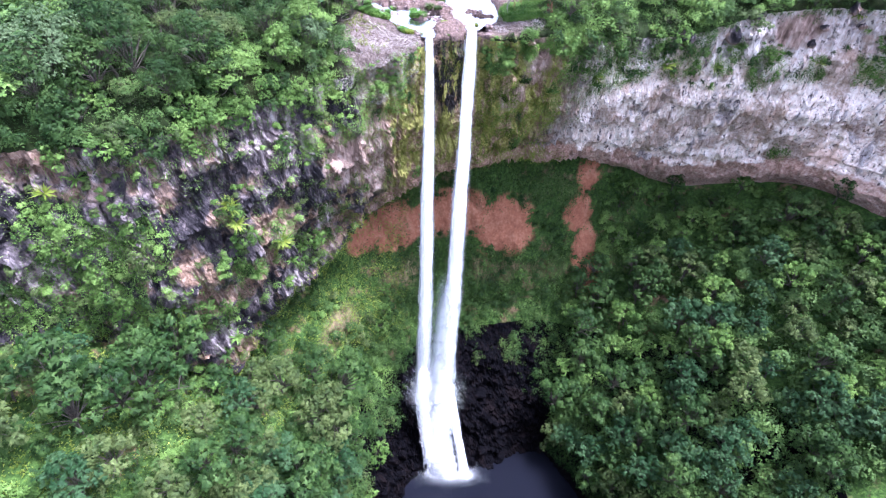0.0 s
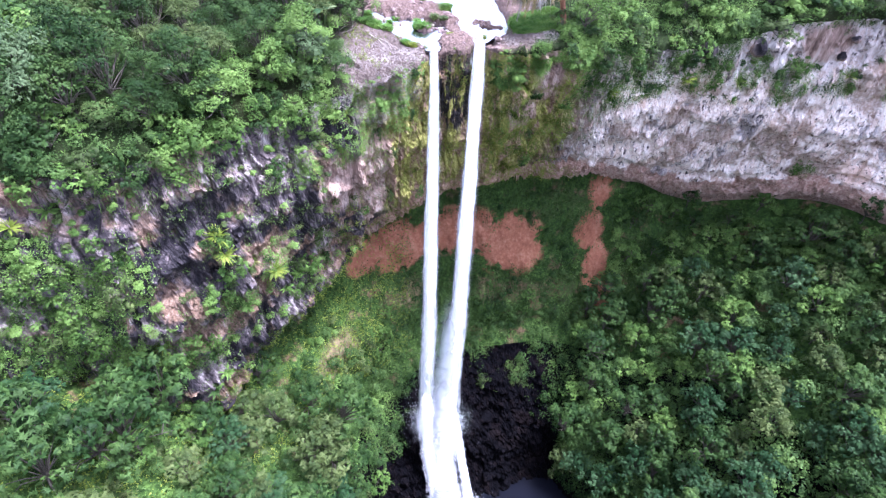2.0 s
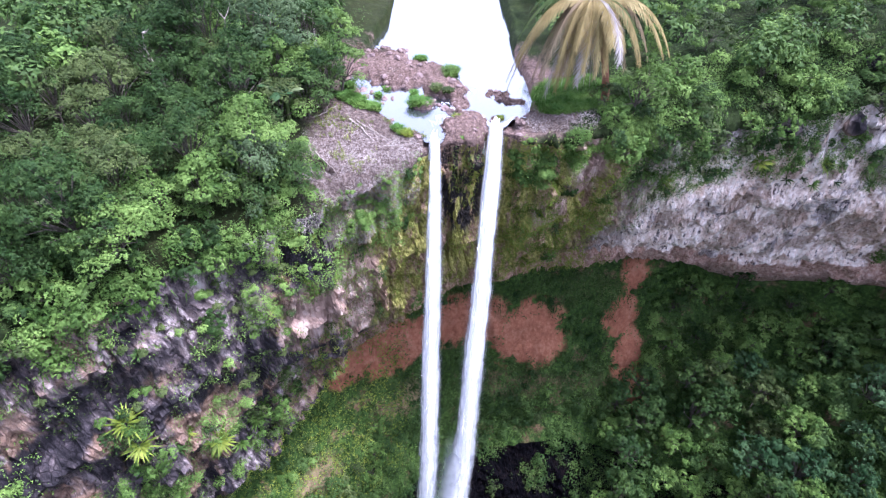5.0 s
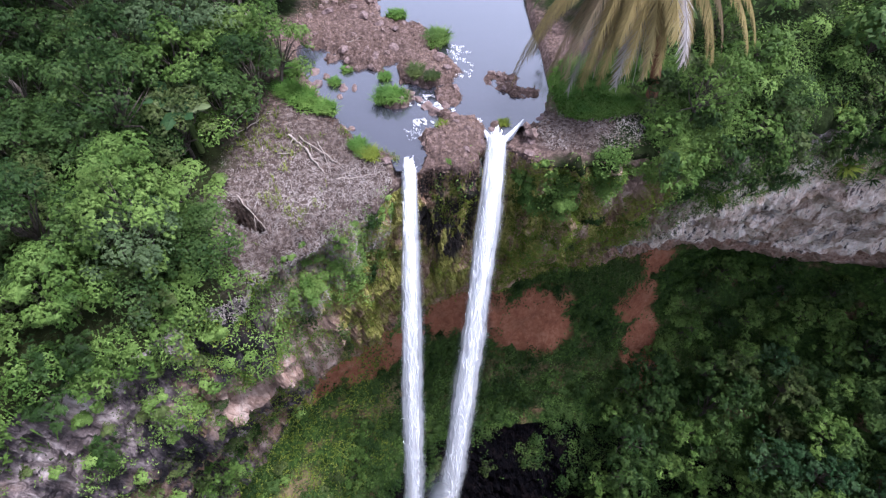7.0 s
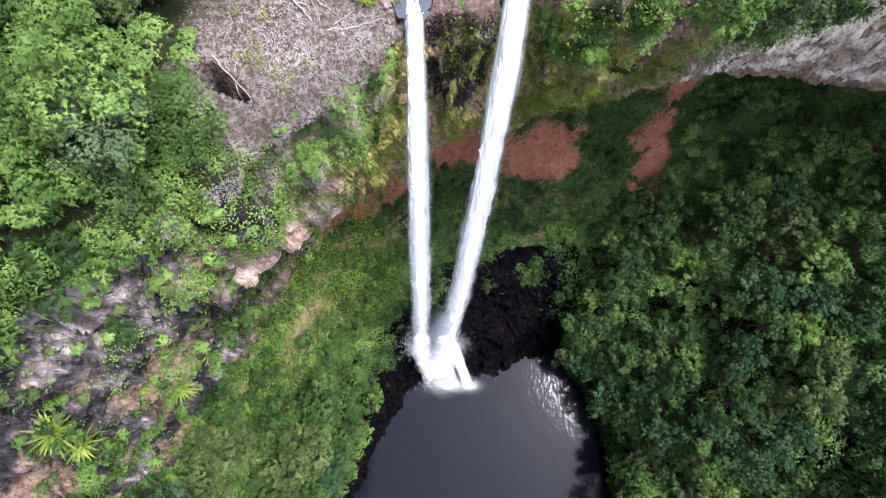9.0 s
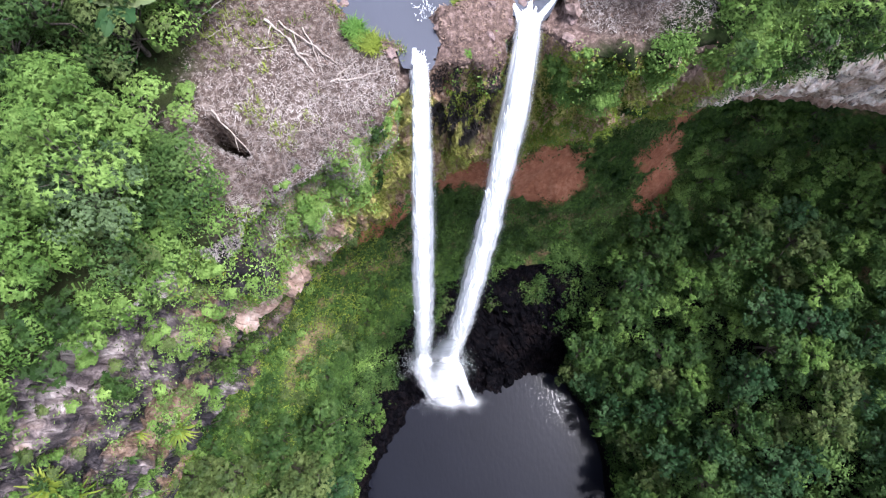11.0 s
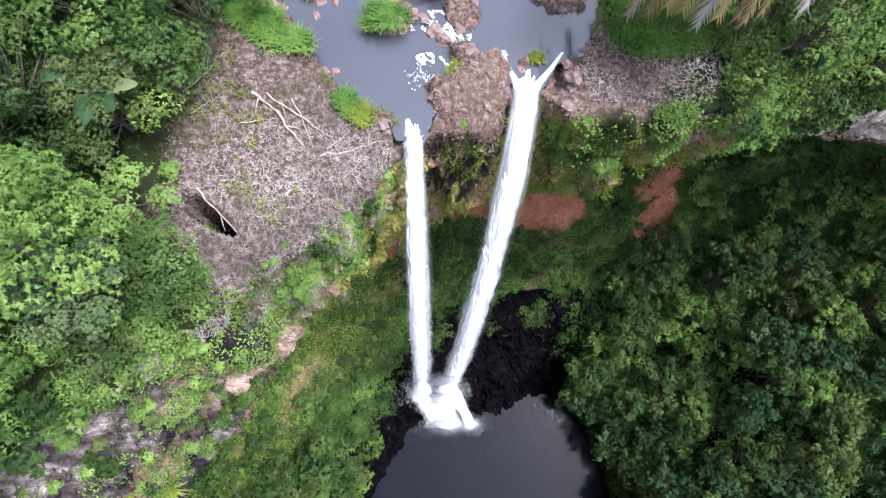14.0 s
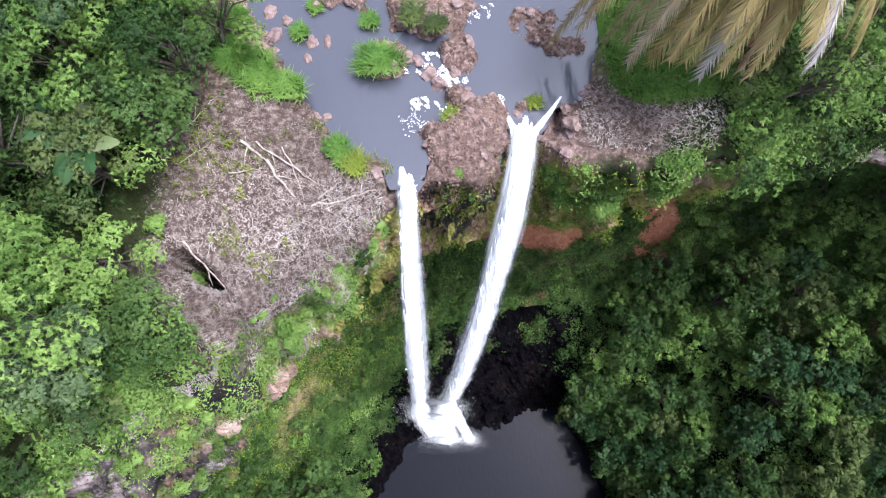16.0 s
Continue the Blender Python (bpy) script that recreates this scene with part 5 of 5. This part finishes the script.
def frond_mesh(reach, drop, width, seed):
    """One feather palm leaf that rises, bends over and hangs: a midrib with hanging leaflets on both sides."""
    gen = np.random.default_rng(seed)
    t = np.linspace(0, 1, 15)
    rise = 0.5 * reach + 0.6
    sway = gen.normal(0, 0.06) * reach
    pts = np.stack([reach * (1.25 * t - 0.25 * t * t), sway * t * t, rise * t - (rise + drop) * t * t], 1)
    pieces = [limb(pts, np.linspace(0.07, 0.012, 15), 4)]
    n = 100
    q = np.linspace(0.12, 1, n)
    base = np.stack([np.interp(q, t, pts[:, i]) for i in range(3)], 1)
    way = np.gradient(base, axis=0)
    way /= np.linalg.norm(way, axis=1)[:, None]
    for sgn in (-1, 1):
        ln = width * np.sin(np.pi * (0.12 + 0.8 * q)) ** 0.6 * gen.uniform(0.75, 1.15, n)
        d = 0.8 * way + np.stack([0 * q, sgn * (0.6 + 0.12 * gen.normal(0, 1, n)), -0.35 - 0.3 * gen.uniform(0, 1, n)], 1)
        d /= np.linalg.norm(d, axis=1)[:, None]
        tip = base + d * ln[:, None]
        along = way * 0.065
        v = np.stack([base - along, base + along, tip + along * 0.2, tip - along * 0.2], 1).reshape(-1, 3)
        pieces.append((v, np.arange(4 * n).reshape(n, 4)))
    return join(pieces)


# fronds of the palm: heading in degrees, reach, drop, colour
FRONDS = [(186, 7.6, 9.3, "gold"), (193, 8.0, 7.2, "gold"), (202, 7.6, 5.2, "gold"), (214, 3.9, 8.6, "grey"), (222, 2.9, 8.2, "gold"), (232, 5.6, 4.4, "gold"), (246, 3.0, 7.4, "gold"), (262, 4.4, 6.2, "grey"),
          (276, 5.2, 4.6, "gold"), (290, 4.2, 3.2, "gold"), (299, 6.0, 3.2, "grey"), (312, 5.2, 2.6, "gold"), (321, 6.8, 3.8, "gold"), (336, 8.4, 3.0, "gold"), (350, 9.0, 3.4, "gold"), (8, 6.6, 1.6, "green"),
          (24, 6.0, 2.6, "green"), (48, 6.4, 1.2, "green"), (75, 6.0, 2.2, "green"), (100, 6.6, 1.4, "green"), (128, 6.2, 2.6, "green"), (150, 6.6, 1.8, "green"), (168, 6.8, 3.6, "green"), (178, 6.4, 5.4, "gold"),
          (208, 6.0, 2.4, "gold"), (255, 5.4, 2.2, "gold"), (285, 5.6, 1.6, "gold"), (325, 5.8, 1.8, "green"),
          (198, 5.4, 7.4, "tan"), (206, 5.0, 6.4, "tan"), (218, 5.8, 6.0, "tan"), (228, 4.6, 6.6, "gold"), (238, 4.2, 5.6, "tan"), (250, 4.6, 5.2, "gold"), (258, 3.6, 6.4, "tan"), (268, 5.0, 4.6, "gold"),
          (272, 3.4, 5.6, "grey"), (283, 4.4, 5.4, "tan"), (294, 4.8, 4.8, "gold"), (305, 4.2, 4.6, "gold"), (316, 5.4, 4.4, "tan"), (328, 6.2, 4.2, "gold"), (343, 7.0, 4.0, "tan"), (190, 6.6, 6.0, "tan")]


def palm(base, crown, label, seed):
    gen = random.Random(seed)
    b, c = np.array(base, float), np.array(crown, float)
    top = thing("palm_tree", label, "palm tree", base)
    d = c - b
    trunk = [(0, 0, -0.8)] + [tuple(d * t + np.array((0.5, -0.4, 0)) * math.sin(math.pi * t)) for t in (0.1, 0.35, 0.55, 0.75, 0.92, 1.0)]
    v, f = limb(trunk, (0.55, 0.42, 0.36, 0.34, 0.34, 0.42, 0.25), 10)
    part("trunk", mesh_np("trunk", v, f, [PALM_BARK], True), top, "rough red-brown trunk")
    looks = {"gold": (FROND_GOLD, "golden dying frond"), "grey": (FROND_GREY, "grey dead frond"), "tan": (FROND_TAN, "brown dying frond"), "green": (FROND_GREEN, "green frond")}
    for k, (heading, reach, drop, look_of) in enumerate(FRONDS):
        v, f = frond_mesh(reach, drop + 0.9, gen.uniform(1.25, 1.7), seed * 100 + k)
        fr = part("frond", mesh_np("frond", v, f, [looks[look_of][0]]), top, looks[look_of][1])
        fr.matrix_basis = Matrix.Translation(d) @ pose(0, 0, 0, 0, 0, heading)
    for k in range(26):
        a = math.radians(gen.uniform(222, 292))
        r, ln = gen.uniform(1.2, 3.0), gen.uniform(5.0, 8.2)
        strip = [(0.3 * math.cos(a), 0.3 * math.sin(a), 0.1), (0.8 * r * math.cos(a), 0.8 * r * math.sin(a), -0.25 * ln), (r * math.cos(a), r * math.sin(a), -0.6 * ln), (1.1 * r * math.cos(a + 0.12), 1.1 * r * math.sin(a + 0.12), -ln)]
        v, f = limb(strip, (0.06, 0.07, 0.05, 0.012), 4)
        part("dead_stalk", mesh_np("dead_stalk", v, f, [FROND_GREY], True), top, "grey dead frond stalk hanging down").location = d
    return top


palm((14.8, 88.6, ground_z(14.8, 88.6)), (11.2, 90.0, 110.6), "tall palm with golden and grey drooping fronds", 3)


def banana(at, leaves, size, seed):
    """A broad-leaved plant with torn paddle leaves."""
    gen = random.Random(seed)
    top = thing("banana_plant", "banana-like plant with large torn paddle leaves", "plant", at, "broad-leaved plants of the west wood")
    v, f = limb([(0, 0, -1.5), (0, 0, 1.0), (0.1, 0, 2.2)], (0.22, 0.2, 0.14), 8)
    part("stem", mesh_np("stem", v, f, [FROND_GREEN], True), top)
    for k in range(leaves):
        ln, wd, droop = size * gen.uniform(0.8, 1.2), size * gen.uniform(0.2, 0.26), gen.uniform(0.35, 0.8)
        vs, fs = [], []
        for i in range(15):
            t = i / 14
            c = np.array((ln * t * (1 - 0.2 * droop), 0, ln * (0.75 * t - droop * t * t)))
            w = wd * math.sin(math.pi * min(1, 0.12 + 0.9 * t)) ** 0.5 * gen.uniform(0.75, 1.1)
            vs += [c + (0, w, -0.25 * w), c, c + (0, -w, -0.25 * w)]
        for i in range(14):
            for q in (0, 1):
                if gen.random() > 0.08:
                    b = 3 * i + q
                    fs.append((b, b + 1, b + 4, b + 3))
        lf = part("leaf", mesh_np("leaf", vs, fs, [LEAF_PALE if k % 4 == 0 else LEAF_BLUE]), top, "pale torn leaf" if k % 4 == 0 else "")
        lf.matrix_basis = pose(0, 0, 2.0, 0, 0, 137.5 * k + gen.uniform(-20, 20))


for at, n, size, seed in (((-18.4, 79.2, 101.8), 9, 2.0, 1), ((-19.9, 80.6, 101.8), 8, 1.8, 2), ((-20.5, 70.2, 100.6), 7, 1.8, 3), ((-31.0, 62.0, 100.6), 8, 2.0, 4)):
    banana(at, n, size, seed)


# ---- dead wood, stones and white water ----
def branch(x0, y0, x1, y1, radius, label, seed, rise=0.12, twigs=1):
    radius *= 0.5
    gen = np.random.default_rng(seed)
    a = np.array((x0, y0, ground_z(x0, y0) + rise))
    b = np.array((x1, y1, ground_z(x1, y1) + rise))
    n = 8
    side = np.array((-(b - a)[1], (b - a)[0], 0)) / (np.linalg.norm(b - a) + 1e-6)
    bend = np.cumsum(gen.normal(0, 0.018, n + 1)) * np.linalg.norm(b - a)
    pts = [a + (b - a) * i / n + side * (bend[i] - bend[n] * i / n) + np.array((0, 0, 0.1 * math.sin(3 * i))) for i in range(n + 1)]
    pts = [p - a for p in pts]
    top = thing("fallen_branch", label, "branch", tuple(a), "dead branches on the reed mat")
    v, f = limb(pts, np.linspace(radius, radius * 0.4, n + 1), 7)
    part("stem", mesh_np("stem", v, f, [DEAD_WOOD], True), top)
    for k in range(twigs):
        i = 2 + int(gen.integers(0, n - 3))
        d = (pts[i + 1] - pts[i]) * gen.uniform(1.2, 2.4) + side * gen.choice((-1, 1)) * gen.uniform(0.4, 1.1)
        v, f = limb([pts[i], pts[i] + d * 0.5 + (0, 0, 0.1), pts[i] + d], (radius * 0.5, radius * 0.4, radius * 0.15), 5)
        part("twig", mesh_np("twig", v, f, [DEAD_WOOD], True), top)


for x0, y0, x1, y1, r, seed in ((-13.0, 81.9, -11.5, 81.0, 0.2, 1), (-11.6, 81.1, -9.9, 79.2, 0.19, 2), (-12.3, 81.9, -8.7, 80.1, 0.12, 3), (-10.9, 82.0, -9.5, 79.3, 0.1, 4), (-13.4, 80.1, -11.5, 80.7, 0.08, 5),
                                (-9.0, 78.8, -5.6, 80.2, 0.14, 6), (-8.7, 79.3, -7.6, 80.4, 0.09, 7), (-7.7, 77.8, -6.8, 78.8, 0.07, 8), (-15.3, 76.3, -13.0, 74.1, 0.12, 9), (-16.8, 81.6, -14.7, 84.4, 0.1, 10),
                                (-17.3, 82.3, -16.5, 84.8, 0.08, 11), (-10.8, 75.7, -9.9, 75.8, 0.08, 12), (-10.9, 95.0, -8.2, 97.0, 0.07, 13), (-12.2, 78.2, -11.2, 76.6, 0.06, 14), (-8.4, 78.2, -7.9, 76.6, 0.06, 15), (-16.0, 80.2, -14.6, 81.4, 0.07, 16)):
    branch(x0, y0, x1, y1, r, "bleached dead branch lying on matted dry reeds", seed)

gen = np.random.default_rng(81)
p, nrm = pick(zone(4.0, 5.55) * np.clip(MAT + (K > 5) * (X > -20) * (X < -7) * (Z > 95.5) + 0.8 * EAST_BANKS, 0, 1) * (CHANNEL < 0.1) * (HOLLOW < 0.1), 42000, 81)
v, f = kites(p + nrm * 0.06 * gen.uniform(0, 3, (len(p), 1)), nrm * 0.5 + np.array((0, 0, 0.8)), 0.27, 0.12, 0.45, gen)
tagged(new("reed_litter", mesh_np("reed_litter", v, f, [DRY_REED])), "mat of dry grey reed stalks and leaf litter", "litter", kind="stuff")


p, nrm = pick(zone(2.6, 5.3) * ((Z > 98.72) | (K > 4.95)) * (X > -16) * (X < 16) * (Y > 80) * (Y < 102) * (0.15 + (CHANNEL > -1.0)) * (1 - lawn), 11000, 82)
v, f = kites(p + nrm * 0.05 * gen.uniform(0, 2, (len(p), 1)), nrm * 0.5 + np.array((0, 0, 0.8)), 0.2, 0.5, 0.5, gen)
tagged(new("leaf_litter", mesh_np("leaf_litter", v, f, [BROWN_LITTER])), "fallen brown leaves on the river bars and banks", "litter", kind="stuff")


def stone_mesh(seed, detail=2):
    bm = bmesh.new()
    bmesh.ops.create_icosphere(bm, subdivisions=detail, radius=1)
    for q in bm.verts:
        c = q.co * 1.3 + Vector((seed * 3.7, 0, 0))
        q.co *= 1 + 0.3 * noise.cell(c * 1.5) + 0.22 * noise.noise(c)
    me = bpy.data.meshes.new("stone")
    bm.to_mesh(me)
    bm.free()
    return me


STONES = [stone_mesh(k) for k in range(6)]


def stones(places, sizes, material, label, group, seed, flat=(0.45, 0.75)):
    gen = random.Random(seed)
    own = []
    for me in STONES:
        me = me.copy()
        me.materials.append(material)
        own.append(me)
    for p in places:
        ob = tagged(new("rock", gen.choice(own)), label, "rock", group)
        s = gen.uniform(*sizes) ** 1.0
        ob.matrix_basis = pose(p[0], p[1], p[2], gen.uniform(-15, 15), gen.uniform(-15, 15), gen.uniform(0, 360)) @ Matrix.Diagonal((s, s * gen.uniform(0.6, 1), s * gen.uniform(*flat), 1))


water_line = zone(2.6, 5.0) * (CHANNEL > -0.3) * (np.abs(Z - 98.75) < 0.3) * (Y < 104)
stones([p for p, _ in scatter(70, water_line, 0.55, 91)], (0.12, 0.4), BROWN_STONE, "brown stone at the river's waterline", "stones of the river", 91)
stones([p for p, _ in scatter(40, zone(2.6, 5.0) * (CHANNEL > 0) * (Z > 98.9) * (Y < 104), 0.8, 92)], (0.2, 0.55), BROWN_STONE, "reddish brown stone on a river bar", "stones of the river", 92)
stones([(-2.2, 88.9, 98.8), (-3.2, 87.6, 98.8), (-2.6, 86.9, 98.8), (-3.9, 88.4, 98.75), (-1.6, 87.8, 98.85), (-11.9, 90.5, 98.75), (-12.6, 89.4, 98.72), (-10.4, 88.0, 98.75), (-10.2, 89.1, 98.75), (-11.4, 89.6, 98.72), (-13.0, 91.0, 98.75), (-8.8, 84.3, 98.75), (-9.4, 89.3, 98.75)],
       (0.3, 0.55), BROWN_STONE, "wet dark stone among the rapids", "stones of the river", 93)
# boulders share the shelf's black with the shade in it
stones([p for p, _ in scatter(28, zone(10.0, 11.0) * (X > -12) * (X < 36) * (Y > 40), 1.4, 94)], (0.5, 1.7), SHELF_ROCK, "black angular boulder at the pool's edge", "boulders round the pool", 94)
stones([p for p, _ in scatter(12, zone(5.3, 6.9) * (X < -18) * (Y > 30), 1.8, 95)], (0.5, 1.1), CLIFF, "angular block of basalt on the cliff", "blocks of the cliff", 95, (0.7, 1.5))
stones([p for p, _ in scatter(12, zone(4.5, 5.4) * (X > 30) * (X < 85), 2.5, 96)], (0.7, 1.5), CLIFF, "pale block of rock on the upper ledge", "blocks of the cliff", 96, (0.6, 1.1))


def foam(x, y, z, rx, ry, n, size, label, seed):
    g2 = np.random.default_rng(seed)
    a, q = g2.uniform(0, 2 * math.pi, n), np.sqrt(g2.uniform(0, 1, n))
    c = np.stack([x + rx * q * np.cos(a), y + ry * q * np.sin(a), z + 0.04 * g2.uniform(0, 1.6, n)], 1)
    c = c[fbm(2.6 * (c[:, 0] + c[:, 1]) + seed, 1.3 * (c[:, 0] - c[:, 1]), 0 * a, 3) - 0.25 * q ** 2 > 0.02]
    n = len(c)
    v, f = kites(c, np.tile((0, 0, 1.0), (n, 1)), size, 0.35, 0.15, g2, g2.normal(0, 0.3, (n, 3)) + np.array((-0.8, -0.8, 0)))
    tagged(new("foam", mesh_np("foam", v, f, [FOAM])), label, "foam", kind="stuff")


foam(-3.1, 88.0, 98.77, 1.7, 1.1, 1900, 0.09, "white foam of the rapids between the stones", 1)
foam(-1.7, 87.1, 98.79, 1.0, 0.7, 1000, 0.09, "white foam of the rapids between the stones", 2)
foam(-2.9, 85.6, 98.78, 1.3, 0.5, 1200, 0.09, "white foam running along the bar", 3)
foam(-3.8, 84.4, 98.78, 1.0, 1.0, 260, 0.08, "thin white foam drifting into the still reach", 4)
foam(1.1, 85.6, 98.8, 0.4, 1.0, 500, 0.08, "white threads of water above the lip", 5)
foam(-1.0, 93.5, 98.8, 1.5, 3.0, 1800, 0.1, "white water of the upper rapids", 9)
tagged(new("pool_spray", cloud((3.0, 59.6, 0.7), (4.2, 1.6, 0.8), 14000, 77)), "fine white spray over the pool at the foot of the falls", "spray", kind="stuff")


def mist(x, y, z0, z1, width, seed, label):
    """A thin veil of drifting spray."""
    top = thing("spray_veil", label, "spray", (x, y, z0), "spray round the falls")
    me = water_sheet(lambda s: np.array((0.4 * math.sin(3 * s + seed), 0.0, (z1 - z0) * (1 - s))), (width * 0.5, width * 0.8, width), seed, 0.2)
    me.materials.clear()
    me.materials.append(MIST)
    part("veil", me, top)


mist(0.2, 66.2, 3, 46, 9.0, 1.0, "thin white spray drifting between the two falls")
mist(0.6, 68.6, 14, 62, 7.5, 2.0, "thin white spray drifting between the two falls")
mist(3.4, 60.8, 0.1, 12, 13.0, 3.0, "low white spray over the pool at the foot of the falls")
mist(1.6, 64.8, 1, 28, 11.0, 4.0, "white spray thrown up by the black ledge")


def snag(x, y, height, seed):
    """A dead bare tree."""
    gen = np.random.default_rng(seed)
    top = thing("dead_tree", "bare grey dead tree standing in the forest", "tree", (x, y, ground_z(x, y)), "dead trees")
    pts = [np.array((0, 0, -1.0))]
    for i in range(6):
        pts.append(pts[-1] + np.array((gen.normal(0, 0.25), gen.normal(0, 0.25), (height + 1) / 6)))
    v, f = limb(pts, np.linspace(0.2, 0.05, 7), 7)
    part("trunk", mesh_np("trunk", v, f, [DEAD_WOOD], True), top)
    for k in range(9):
        i = 3 + k % 4
        d = np.array((gen.normal(0, 1), gen.normal(0, 1), gen.uniform(0.1, 1.2))) * gen.uniform(0.6, 1.3)
        v, f = limb([pts[i], pts[i] + d * 0.6, pts[i] + d + (0, 0, 0.2)], (0.08, 0.05, 0.015), 5)
        part("limb", mesh_np("limb", v, f, [DEAD_WOOD], True), top)


for x, y, h, seed in ((-23, 90, 6.5, 1), (-27, 88, 7.0, 2), (-18.5, 93, 6.0, 3), (-32, 82, 7.0, 4)):
    snag(x, y, h, seed)
